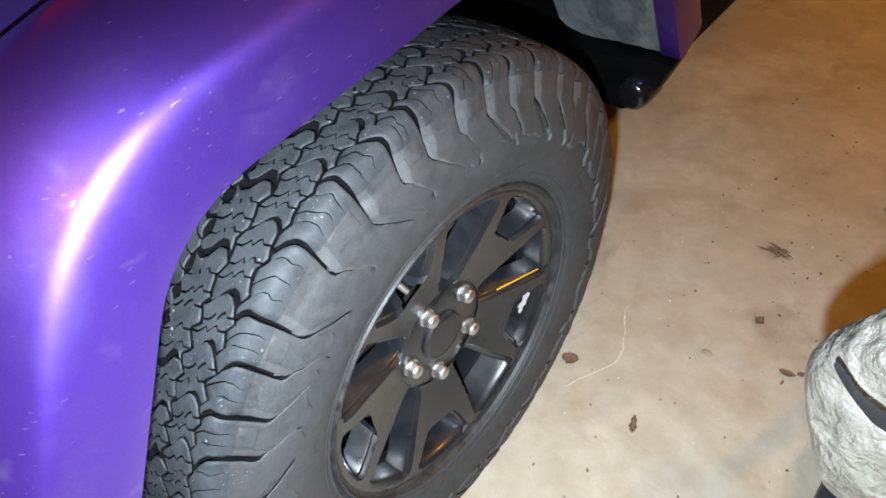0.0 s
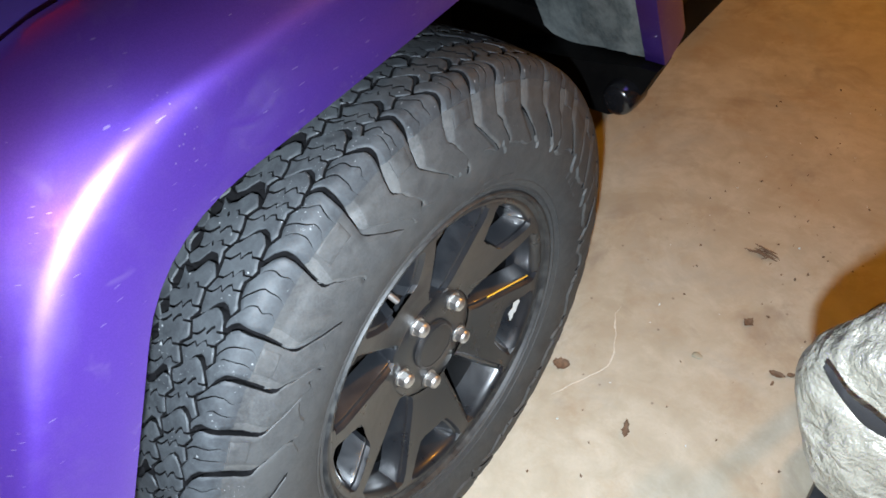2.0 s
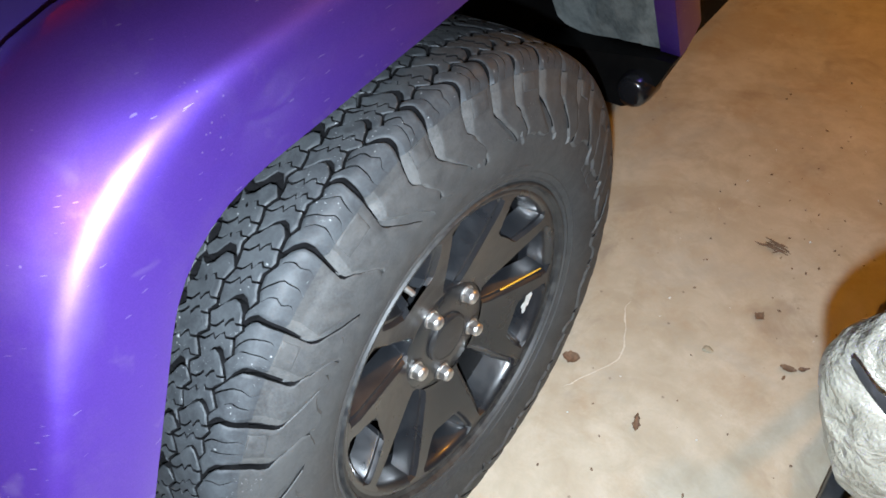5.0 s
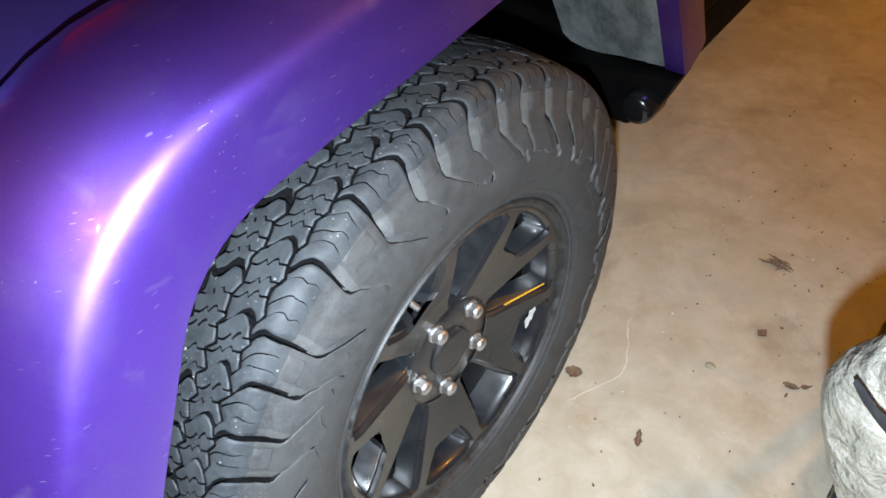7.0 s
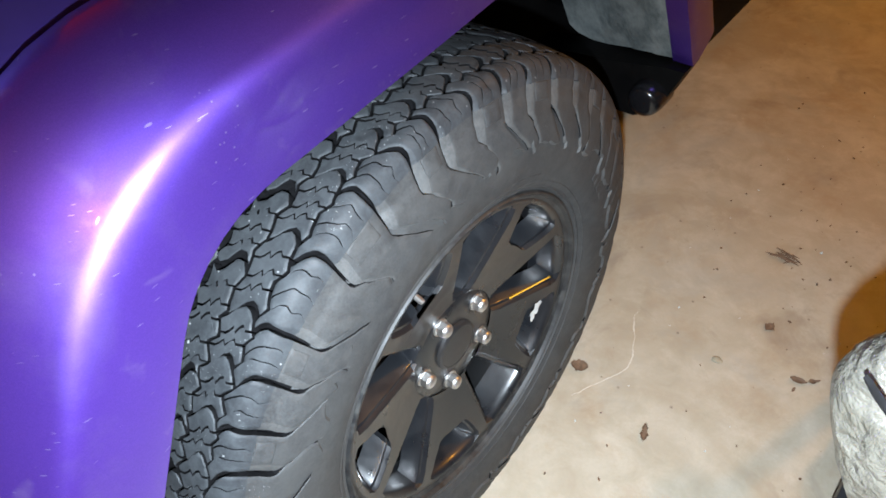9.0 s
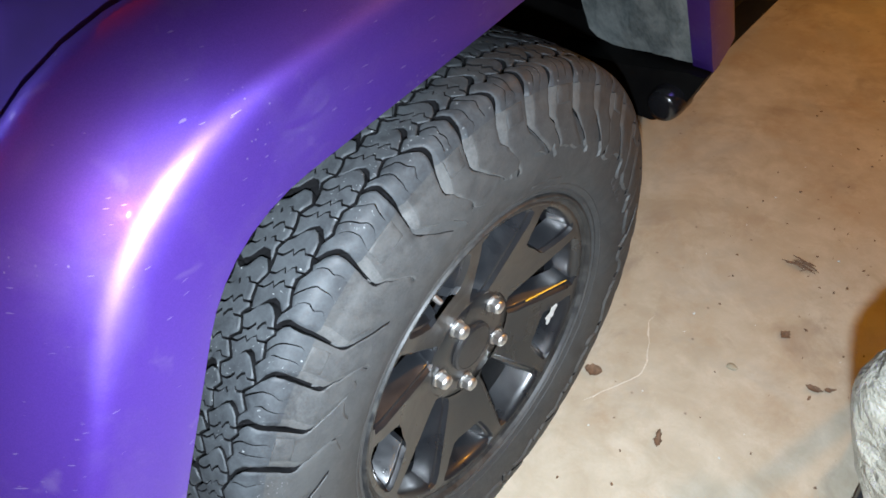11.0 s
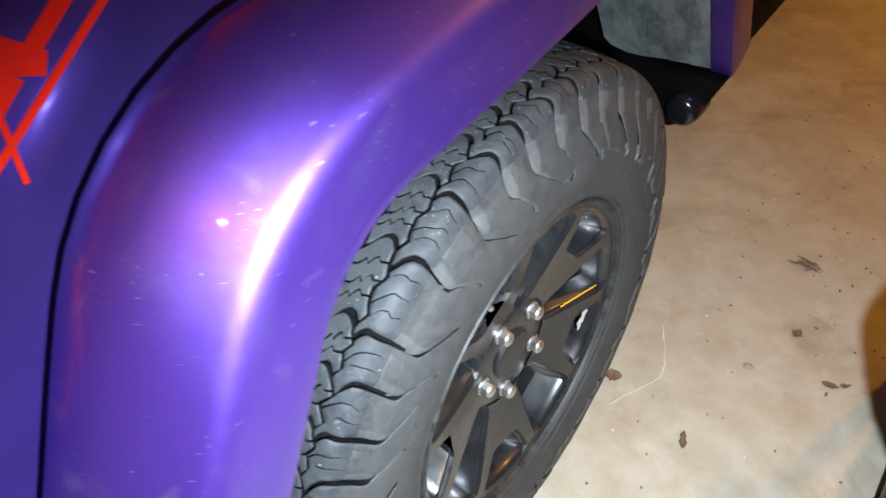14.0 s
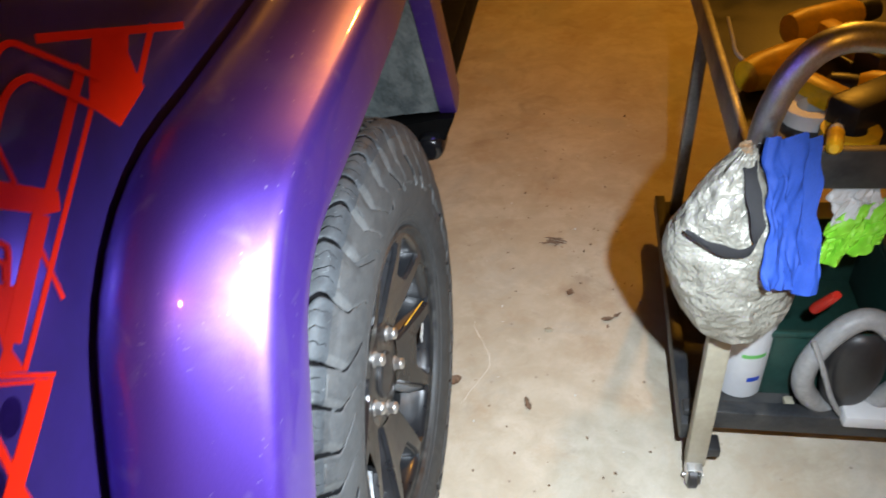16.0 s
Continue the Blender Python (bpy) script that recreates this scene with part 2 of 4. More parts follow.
BLUE = surface("blue_cloth", (0.010, 0.050, 0.29), 0.8, vary=0.2, grain=700, relief=0.3, depth=0.0006)
LIME = surface("lime_plastic", (0.25, 0.62, 0.04), 0.5, vary=0.15, grain=60)
WHITE = surface("white_plastic", (0.52, 0.53, 0.54), 0.42, vary=0.04, grain=50, dirt=(0.5, 0.48, 0.44), dirt_amount=0.4)
YELLOW = surface("yellow_plastic", (0.86, 0.50, 0.012), 0.42, vary=0.1, grain=90, relief=0.1, dirt=(0.30, 0.18, 0.05), dirt_amount=0.4, dirt_scale=20)
OLIVE = surface("dull_yellow_plastic", (0.30, 0.25, 0.03), 0.6, vary=0.12, grain=60, dirt=(0.15, 0.12, 0.04), dirt_amount=0.5)
GREEN = surface("dark_green_plastic", (0.012, 0.045, 0.035), 0.5, vary=0.2, grain=90)
HOSE = surface("grey_hose", (0.26, 0.26, 0.255), 0.5, vary=0.15, grain=90)
LEAF = surface("dry_leaf", (0.16, 0.098, 0.060), 0.8, vary=0.35, grain=90)
GOLD = surface("yellow_paint_mark", (0.75, 0.42, 0.04), 0.5, vary=0.15, grain=120, relief=0.0)
CHIP = surface("bare_white_chip", (0.62, 0.66, 0.66), 0.6, vary=0.1, grain=90, relief=0.0)
RED = surface("red_plastic", (0.45, 0.02, 0.01), 0.45, vary=0.1, grain=60)
BLUE_INK = surface("blue_print", (0.02, 0.06, 0.4), 0.5, vary=0.1, grain=60, relief=0.0)
GREEN_INK = surface("green_print", (0.12, 0.42, 0.10), 0.5, vary=0.1, grain=60, relief=0.0)


def foil_material():
    mat, tree, bsdf = shader("silvery_bag_film")
    where = coords(tree)
    mid = noise_tex(tree, where, 26.0, 5.0, 0.55, 0.8)
    col = mix(tree, ramp(tree, mid, 0.3, 0.7), (0.235, 0.226, 0.185), (0.37, 0.356, 0.30))
    tree.links.new(col, bsdf.inputs["Base Color"])
    bsdf.inputs["Metallic"].default_value = 0.3
    tree.links.new(ramp(tree, mid, 0.3, 0.7, 0.30, 0.50), bsdf.inputs["Roughness"])
    crease = noise_tex(tree, where, 17.0, 5.0, 0.58, 0.25)
    ridge = add(tree, "ShaderNodeMath")
    ridge.operation = "SUBTRACT"
    ridge.inputs[1].default_value = 0.5
    tree.links.new(crease, ridge.inputs[0])
    fold = add(tree, "ShaderNodeMath")
    fold.operation = "ABSOLUTE"
    tree.links.new(ridge.outputs[0], fold.inputs[0])
    folds = tree.nodes.new("ShaderNodeTexVoronoi")
    folds.inputs["Scale"].default_value = 42
    wob = add(tree, "ShaderNodeVectorMath")
    wob.operation = "MULTIPLY_ADD"
    tree.links.new(noise_colour(tree, where, 30.0), wob.inputs[0])
    wob.inputs[1].default_value = (0.03, 0.03, 0.03)
    tree.links.new(where, wob.inputs[2])
    tree.links.new(wob.outputs[0], folds.inputs["Vector"])
    both = add(tree, "ShaderNodeMath")
    both.operation = "MULTIPLY_ADD"
    tree.links.new(folds.outputs["Distance"], both.inputs[0])
    both.inputs[1].default_value = 0.05
    tree.links.new(fold.outputs[0], both.inputs[2])
    bump(tree, bsdf, both.outputs[0], 0.70, 0.040)
    return mat


FOIL = foil_material()


# ---- building helpers ----
def part(name, bm, material, parent=None, label="", smooth=True):
    """Links a bmesh as one mesh object under a thing or under a part."""
    bmesh.ops.recalc_face_normals(bm, faces=bm.faces)
    data = bpy.data.meshes.new(name)
    bm.to_mesh(data)
    bm.free()
    for poly in data.polygons:
        poly.use_smooth = smooth
    if smooth:
        data.set_sharp_from_angle(angle=radians(38))
    for m in material if isinstance(material, (list, tuple)) else [material]:
        data.materials.append(m)
    ob = new(name, data)
    ob.parent = parent
    return tagged(ob, label)


def thing(name, label, category, at=(0, 0, 0), group="", kind=""):
    ob = new(name)
    ob.location = at
    ob.empty_display_size = 0.05
    return tagged(ob, label, category, group, kind)


def box(bm, lo, hi, bevel=0.0, m=None):
    mid = [(a + b) / 2 for a, b in zip(lo, hi)]
    size = [b - a for a, b in zip(lo, hi)]
    made = bmesh.ops.create_cube(bm, size=1.0, matrix=Matrix.Translation(mid) @ Matrix.Diagonal((*size, 1)))
    verts = made["verts"]
    if bevel:
        edges = list({e for v in verts for e in v.link_edges})
        verts = bmesh.ops.bevel(bm, geom=edges, offset=bevel, segments=2, affect="EDGES", profile=0.5)["verts"]
    if m is not None:
        bmesh.ops.transform(bm, matrix=m, verts=[v for v in verts if v.is_valid])
    return bm


def grid(bm, rows, closed_u=False, closed_v=False, material=0):
    """Quads over a grid of places; rows run along v."""
    verts = [[bm.verts.new(p) for p in row] for row in rows]
    nu, nv = len(verts), len(verts[0])
    for i in range(nu if closed_u else nu - 1):
        for j in range(nv if closed_v else nv - 1):
            f = bm.faces.new((verts[i][j], verts[(i + 1) % nu][j], verts[(i + 1) % nu][(j + 1) % nv], verts[i][(j + 1) % nv]))
            f.material_index = material
    return verts


def lathe(bm, profile, n, centre=(0, 0, 0), closed=False):
    """Turns a profile of (x, r) round the x axis through centre."""
    cx, cy, cz = centre
    rows = [[(cx + x, cy + r * math.cos(a), cz + r * math.sin(a)) for x, r in profile] for a in (2 * math.pi * i / n for i in range(n))]
    return grid(bm, rows, closed_u=True, closed_v=closed)


def tube(bm, points, radius, n=10, caps=True):
    """A round bar along a row of points; radius is a number or one per point."""
    pts = [Vector(p) for p in points]
    radii = radius if isinstance(radius, (list, tuple)) else [radius] * len(pts)
    up, rings = None, []
    for i, p in enumerate(pts):
        way = (pts[min(i + 1, len(pts) - 1)] - pts[max(i - 1, 0)]).normalized()
        if up is None:
            up = way.orthogonal().normalized()
        up = (up - way * up.dot(way)).normalized()
        side = way.cross(up)
        rings.append([p + (up * math.cos(a) + side * math.sin(a)) * radii[i] for a in (2 * math.pi * k / n for k in range(n))])
    verts = grid(bm, rings, closed_v=True)
    if caps:
        bm.faces.new(verts[0][::-1])
        bm.faces.new(verts[-1])
    return bm


def spline(points, n):
    """n places along a smooth curve through the points (tuples of any length)."""
    pts = [np.array(p, float) for p in points]
    pts = [2 * pts[0] - pts[1]] + pts + [2 * pts[-1] - pts[-2]]
    out = []
    for k in range(n):
        u = k / (n - 1) * (len(pts) - 3)
        i = min(int(u), len(pts) - 4)
        t = u - i
        a, b, c, d = pts[i:i + 4]
        out.append(tuple(0.5 * (2 * b + (c - a) * t + (2 * a - 5 * b + 4 * c - d) * t * t + (3 * b - a - 3 * c + d) * t ** 3)))
    return out


def lerp(x, xs, ys):
    return float(np.interp(x, xs, ys))


def prism(bm, outline, at, depth):
    """A flat plate: outline of places at front, extruded by the vector depth."""
    front = [bm.verts.new(at(*p)) for p in outline]
    back = [bm.verts.new(Vector(at(*p)) + Vector(depth)) for p in outline]
    bm.faces.new(front)
    bm.faces.new(back[::-1])
    for i in range(len(front)):
        j = (i + 1) % len(front)
        bm.faces.new((front[i], back[i], back[j], front[j]))
    return bm


# ---- the garage ----
def garage():
    x0, x1, y0, y1, h = -2.6, 2.4, -2.6, 4.2, 2.6
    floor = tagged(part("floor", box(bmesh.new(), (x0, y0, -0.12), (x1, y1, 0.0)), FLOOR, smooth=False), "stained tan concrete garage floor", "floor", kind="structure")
    for name, lo, hi in (("wall_north", (x0, y1, 0), (x1, y1 + 0.12, h)), ("wall_south", (x0, y0 - 0.12, 0), (x1, y0, h)), ("wall_east", (x1, y0 - 0.12, 0), (x1 + 0.12, y1 + 0.12, h)), ("wall_west", (x0 - 0.12, y0 - 0.12, 0), (x0, y1 + 0.12, h))):
        tagged(part(name, box(bmesh.new(), lo, hi), WALL, smooth=False), "plain dull painted garage wall", "wall", kind="structure")
    tagged(part("ceiling", box(bmesh.new(), (x0 - 0.12, y0 - 0.12, h), (x1 + 0.12, y1 + 0.12, h + 0.1)), CEIL, smooth=False), "plain board garage ceiling", "ceiling", kind="structure")
    return floor


garage()


# ---- the car ----
car = thing("car", "purple off-road car with red side graphics, parked on concrete", "car")
HUB = Vector((0, 0, 0.39))
LUG_ANGLE = 37.9

# the tyre's outer half profile, crown to bead, as (x, r); the inner half mirrors it about MID
MID = -0.145
HALF = spline([(-0.145, 0.4165), (-0.115, 0.4158), (-0.088, 0.4135), (-0.066, 0.4105), (-0.053, 0.4065), (-0.0445, 0.3975), (-0.0375, 0.3800), (-0.0300, 0.3540), (-0.0260, 0.3220), (-0.0268, 0.2910), (-0.0320, 0.2670), (-0.0385, 0.2530), (-0.0455, 0.2430)], 72)
LENGTHS = [0.0]
for a, b in zip(HALF, HALF[1:]):
    LENGTHS.append(LENGTHS[-1] + math.dist(a, b))


def tread_place(theta, s, h):
    """The place at angle theta (degrees), s metres over the profile from the crown, h above it. s < 0 is the inner half."""
    a = abs(s)
    x, r = lerp(a, LENGTHS, [p[0] for p in HALF]), lerp(a, LENGTHS, [p[1] for p in HALF])
    x2, r2 = lerp(a + 0.002, LENGTHS, [p[0] for p in HALF]), lerp(a + 0.002, LENGTHS, [p[1] for p in HALF])
    d = math.hypot(x2 - x, r2 - r) or 1.0
    x, r = x - h * (r2 - r) / d, r + h * (x2 - x) / d
    if s < 0:
        x = 2 * MID - x
    t = radians(theta)
    z = max(HUB.z + r * math.sin(t), 0.0015)
    return (x, r * math.cos(t), z)


def s_of(x):
    """The length over the profile at a given x of the outer half."""
    return lerp(x, [p[0] for p in HALF[:52]], LENGTHS[:52])


def at_u(value, u):
    return value(u) if callable(value) else value


def block(bm, edge_a, edge_b, s_lo, s_hi, nb, top=0.0, deep=-0.0125, lips=(0.0013, 0.0013), ends=(0.0013, 0.0013), na=4, skin=0, wall=1, end_wall=1, worn=None, bevel=None):
    """A rubber block between two edges theta = edge(u), u from 0 at s_lo to 1 at s_hi, with chamfered rims and walls.
    s_lo and s_hi may wander over the block's length, or follow a seam, [seam(theta)]. lips and ends: how far each rim is rounded down; small beside a sipe."""
    us = [0.0, 0.04] + [k / nb for k in range(1, nb)] + [0.95, 1.0]
    rows = []
    for i, u in enumerate(us):
        a, b = edge_a(u), edge_b(u)
        inset = min(0.24, abs(b - a) / 5)
        far = inset if bevel is None else min(abs(b - a) / 3, bevel(u))
        cols = [a, a + inset] + [a + inset + (b - a - inset - far) * k / na for k in range(1, na)] + [b - far, b]
        row = []
        for j, c in enumerate(cols):
            f = (c - a) / (b - a)
            lo = s_lo[0](edge_a(0.0) + (edge_b(0.0) - edge_a(0.0)) * f) if isinstance(s_lo, list) else at_u(s_lo, f)
            hi = s_hi[0](edge_a(1.0) + (edge_b(1.0) - edge_a(1.0)) * f) if isinstance(s_hi, list) else at_u(s_hi, f)
            drop = 0.0
            if j == 0:
                drop = at_u(lips[0], u)
            elif j == len(cols) - 1:
                drop = at_u(lips[1], u)
            if i == 0:
                drop = max(drop, ends[0])
            elif i == len(us) - 1:
                drop = max(drop, ends[1])
            row.append(tread_place(c, lo + (hi - lo) * u, at_u(top, u) - drop))
        rows.append(row)
    verts = grid(bm, rows, material=skin)
    if worn is not None:
        # the rims of the side lugs are rubbed pale
        rim = set(verts[-1]) | {r[-1] for r in verts[1:]}
        for v in rim:
            for f in v.link_faces:
                f.material_index = worn
    ring = verts[0] + [r[-1] for r in verts[1:-1]] + verts[-1][::-1] + [r[0] for r in verts[-2:0:-1]]
    low = []
    for v in ring:
        x, y, z = v.co
        r = math.hypot(y, z - HUB.z)
        d = Vector((0, y / r, (z - HUB.z) / r))
        steep = min(1.0, max(0.0, (0.405 - r) / 0.03))
        w = d * deep * (1 - steep) + Vector((deep * (1 if x > MID else -1), 0, 0)) * steep
        low.append(bm.verts.new((x + w.x, y + w.y, max(z + w.z, 0.001))))
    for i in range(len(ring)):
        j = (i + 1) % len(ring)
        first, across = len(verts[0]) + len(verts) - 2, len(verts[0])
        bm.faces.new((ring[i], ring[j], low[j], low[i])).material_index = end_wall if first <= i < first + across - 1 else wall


def wavy(theta, pts):
    """An edge that wanders round theta: pts are (u, degrees)."""
    us, ds = zip(*pts)
    return lambda u: theta + lerp(u, us, ds)


# where the shoulder grooves lie round the tyre; pitches vary, as on a real tyre
PITCH = [7.7, 10.6, 10.7, 7.7, 7.9, 7.6, 8.6, 10.4, 7.8, 9.6]
AHEAD = [55.0, 63.4, 71.4, 78.0, 85.5, 93.2, 99.6, 107.5, 117.3, 127.9, 134.9, 142.4, 149.6]
GROOVES = [149.6]
while GROOVES[-1] < 360 + 55.0 - 6:
    GROOVES.append(GROOVES[-1] + PITCH[len(GROOVES) % len(PITCH)])
if len(GROOVES) % 2 == 1:
    GROOVES.append(GROOVES[-1] + 8.0)
SCALE = (360 + 55.0 - 149.6) / (GROOVES[-1] - 149.6)
GROOVES = AHEAD + [149.6 + (g - 149.6) * SCALE for g in GROOVES[1:-1]]

tyre_bm = bmesh.new()
SINK = [0.012 * min(1.0, max(0.0, (p[1] - 0.346) / 0.030)) for p in HALF]
N_TYRE = 180
rows = []
for i in range(N_TYRE):
    t = 360 * i / N_TYRE
    rows.append([tread_place(t, -s, -d) for s, d in zip(LENGTHS[::-1], SINK[::-1])] + [tread_place(t, s, -d) for s, d in zip(LENGTHS[1:], SINK[1:])])
grid(tyre_bm, rows, closed_u=True)
# the groove floors get the shade-dark rubber too
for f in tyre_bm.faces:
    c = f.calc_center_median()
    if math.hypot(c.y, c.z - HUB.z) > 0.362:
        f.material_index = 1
tyre = part("tyre", tyre_bm, [SIDEWALL, GROOVE_SHADE], car, "black all-terrain tyre, dusty and part worn")


def s_at_r(r):
    """The length over the profile where the side wall has the radius r."""
    return lerp(-r, [-p[1] for p in HALF], LENGTHS)


def pitch_of(theta):
    """Which groove pitch an angle lies in, with its fraction."""
    while theta < GROOVES[0]:
        theta += 360
    while theta >= GROOVES[0] + 360:
        theta -= 360
    return lerp(theta, GROOVES + [GROOVES[0] + 360], list(range(len(GROOVES) + 1)))


def seam(theta, row):
    """How far the zigzag seam beside a row of blocks wanders, in metres."""
    k = (2 * pitch_of(theta) + 0.37 * row) % 1.0
    return 0.0040 * (k / 0.62 * 2 - 1 if k < 0.62 else 1 - (k - 0.62) / 0.38 * 2) + 0.0012 * math.sin(theta * 1.3 + row)


# how the grooves between the shoulder blocks wander, as (s, degrees): one kind steps, the other runs far down the side wall
STEPPED = ((0.072, 3.0), (0.079, 2.0), (0.084, 0.7), (0.092, -0.4), (0.102, -0.5), (0.116, -0.1), (0.130, 0.4), (0.142, 0.8), (0.148, 0.6), (0.154, -0.8), (0.161, -1.1), (0.171, -2.6), (0.182, -3.9), (0.187, -3.5), (0.205, -3.0))
SLANTED = ((0.068, 3.4), (0.0735, 2.5), (0.080, 0.6), (0.086, -0.2), (0.096, -0.1), (0.112, 0.0), (0.130, 0.4), (0.146, 0.8), (0.151, 0.5), (0.158, -0.7), (0.171, -2.7), (0.182, -5.0), (0.192, -6.6), (0.205, -7.0))


def groove_edge(theta, path, side, s_lo, s_hi):
    """One bank of a shoulder groove between two lengths over the profile; it closes up on the side wall."""
    ss, ds = zip(*path)

    def edge(u):
        at = s_lo + (s_hi - s_lo) * u
        return theta + lerp(at, ss, ds) + side * lerp(at, [0.070, 0.100, 0.118, 0.145, 0.155, 0.182, 0.205], [0.46, 0.42, 0.32, 0.24, 0.14, 0.10, 0.08])
    return edge


def shoulder(bm, a, b, stepped, sign=1):
    """One shoulder block: the sipe-cut tread part, the bevelled face over the shoulder and the lug on the side wall."""
    first_path, last_path = (STEPPED, SLANTED) if stepped else (SLANTED, STEPPED)
    s0, s1 = 0.0775, 0.1160
    inner = [lambda theta: sign * (s0 + seam(theta, 0))]
    lo, hi = groove_edge(a, first_path, 1, s0, s1), groove_edge(b, last_path, -1, s0, s1)
    cuts = [0.0, 0.22, 0.50, 0.74, 1.0] if b - a > 9 else [0.0, 0.36, 0.68, 1.0]
    slit = 0.075
    rng = random.Random(int(a * 10))
    sipes = [None] + [[(u, rng.uniform(-0.5, 0.5)) for u in (0.0, 0.2, 0.4, 0.6, 0.8, 1.0)] for _ in cuts[1:-1]] + [None]

    def cut_edge(k, side):
        if sipes[k] is None:
            return lo if k == 0 else hi
        us, ds = zip(*sipes[k])
        return lambda u: lo(u) + (hi(u) - lo(u)) * cuts[k] + lerp(u, us, ds) + side * slit * lerp(u, [0.0, 0.75, 0.9, 1.0], [1.6, 0.8, 0.1, 0.0])
    for k in range(len(cuts) - 1):
        first, last = k == 0, k == len(cuts) - 2
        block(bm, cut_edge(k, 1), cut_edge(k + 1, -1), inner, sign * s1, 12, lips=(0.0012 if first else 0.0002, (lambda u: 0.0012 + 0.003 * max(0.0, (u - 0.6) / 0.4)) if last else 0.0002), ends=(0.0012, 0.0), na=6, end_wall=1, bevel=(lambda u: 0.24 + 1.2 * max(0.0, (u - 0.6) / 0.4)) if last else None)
    # the face over the shoulder; its far corner is cut back in a worn bevel
    end = 0.196 if stepped else 0.189
    body = (lambda u: lerp(u, [0.0, 0.20, 0.225, 0.5, 1.0], [0.0, 0.0, 0.0016, 0.0032, 0.0030])) if stepped else (lambda u: lerp(u, [0.0, 0.15, 0.5, 1.0], [0.0, 0.0004, 0.0026, 0.0030]))
    ragged = lambda f: sign * (end + 0.006 * math.sin(f * 5.0 + a) - (0.009 if f > 0.55 else 0.0) * (1 if stepped else -0.6))
    down = lambda u: lerp(u, [0.0, 0.12, 0.34, 0.48, 1.0], [0.0042, 0.0050, 0.0044, 0.0018, 0.0009])
    cant = lambda u: lerp(u, [0.0, 0.12, 0.34, 0.48, 1.0], [1.44, 1.7, 1.5, 0.8, 0.4])
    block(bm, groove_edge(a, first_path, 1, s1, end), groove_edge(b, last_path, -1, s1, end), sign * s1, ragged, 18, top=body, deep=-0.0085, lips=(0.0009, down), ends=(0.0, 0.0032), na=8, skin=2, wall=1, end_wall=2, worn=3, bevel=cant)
    if not stepped:
        w = b - a
        block(bm, wavy(a + 0.20 * w, [(0, 0.0), (1, 0.3)]), wavy(a + 0.74 * w, [(0, 0.0), (1, 0.3)]), sign * 0.1165, sign * 0.1370, 4, top=lambda u: body(u * 0.28) + 0.0014, deep=-0.004, lips=(0.0010, 0.0010), ends=(0.0010, 0.0010), na=3, skin=2, wall=2, end_wall=2)


def centre(bm, a, b, row, sign=1):
    """One interlocking block of the middle rows, cut in two by a zigzag sipe."""
    gap = 0.80
    if row == 0:
        s0, s1 = 0.0415, 0.0740
        wave = [(0, 2.2), (0.18, 1.5), (0.36, 0.1), (0.60, -0.7), (0.80, -0.5), (1, 0.4)]
    else:
        s0, s1 = 0.0030, 0.0382
        wave = [(0, 1.2), (0.18, 1.9), (0.40, 1.0), (0.58, -0.9), (0.82, -1.1), (1, 0.2)]
    lower = [lambda theta: sign * (s0 + seam(theta, row + 1))]
    upper = [lambda theta: sign * (s1 + seam(theta, row))]
    zig = [(0, 1.6), (0.24, 1.3), (0.40, 0.1), (0.50, 0.7), (0.66, -0.9), (0.8, -0.2), (1, -0.5)]
    cuts = [0.0, 0.36, 0.70, 1.0] if b - a < 9 else [0.0, 0.28, 0.53, 0.76, 1.0]
    slit = 0.15
    w = b - a - gap
    level = 0.0006 * math.sin(a * 7.3 + row)
    for k in range(len(cuts) - 1):
        first, last = k == 0, k == len(cuts) - 2
        c0, c1 = a + gap / 2 + w * cuts[k] + (0 if first else slit), a + gap / 2 + w * cuts[k + 1] - (0 if last else slit)
        block(bm, wavy(c0, wave if first else zig), wavy(c1, wave if last else zig), lower, upper, 10, lips=(0.0013 if first else 0.0002, 0.0013 if last else 0.0002), na=8, top=level + 0.0004 * math.sin(k * 2.6 + a))


rest = bmesh.new()
for i, (a, b) in enumerate(zip(GROOVES, GROOVES[1:] + [GROOVES[0] + 360])):
    near = a < 190 or b > 400
    pitch = b - a
    for row in range(3):
        bm = bmesh.new() if near else rest
        if row == 0:
            shoulder(bm, a, b, i % 2 == 0)
        else:
            slide = pitch * (-0.08 if row == 1 else 0.55)
            centre(bm, a + slide, b + slide, row - 1)
        if near:
            part("tread_block", bm, [TREAD, GROOVE_SHADE, SIDEWALL, WORN], tyre)
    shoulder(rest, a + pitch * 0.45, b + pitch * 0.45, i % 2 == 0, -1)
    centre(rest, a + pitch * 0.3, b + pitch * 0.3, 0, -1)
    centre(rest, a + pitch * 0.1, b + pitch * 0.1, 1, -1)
tagged(part("tread", rest, [TREAD, GROOVE_SHADE, SIDEWALL, WORN], tyre), kind="stuff")

# rings pressed into the lower side wall
for r, w, hgt in ((0.2515, 0.0030, 0.0012), (0.2610, 0.0016, 0.0006)):
    bm = bmesh.new()
    x = lerp(r, [p[1] for p in HALF[::-1]], [p[0] for p in HALF[::-1]])
    lathe(bm, [(x - 0.001, r + w), (x + hgt, r + w * 0.5), (x + hgt, r - w * 0.5), (x - 0.001 + (0.002 if r > 0.3 else -0.002), r - w)], 120, HUB)
    part("bead_ring", bm, SIDEWALL, tyre)

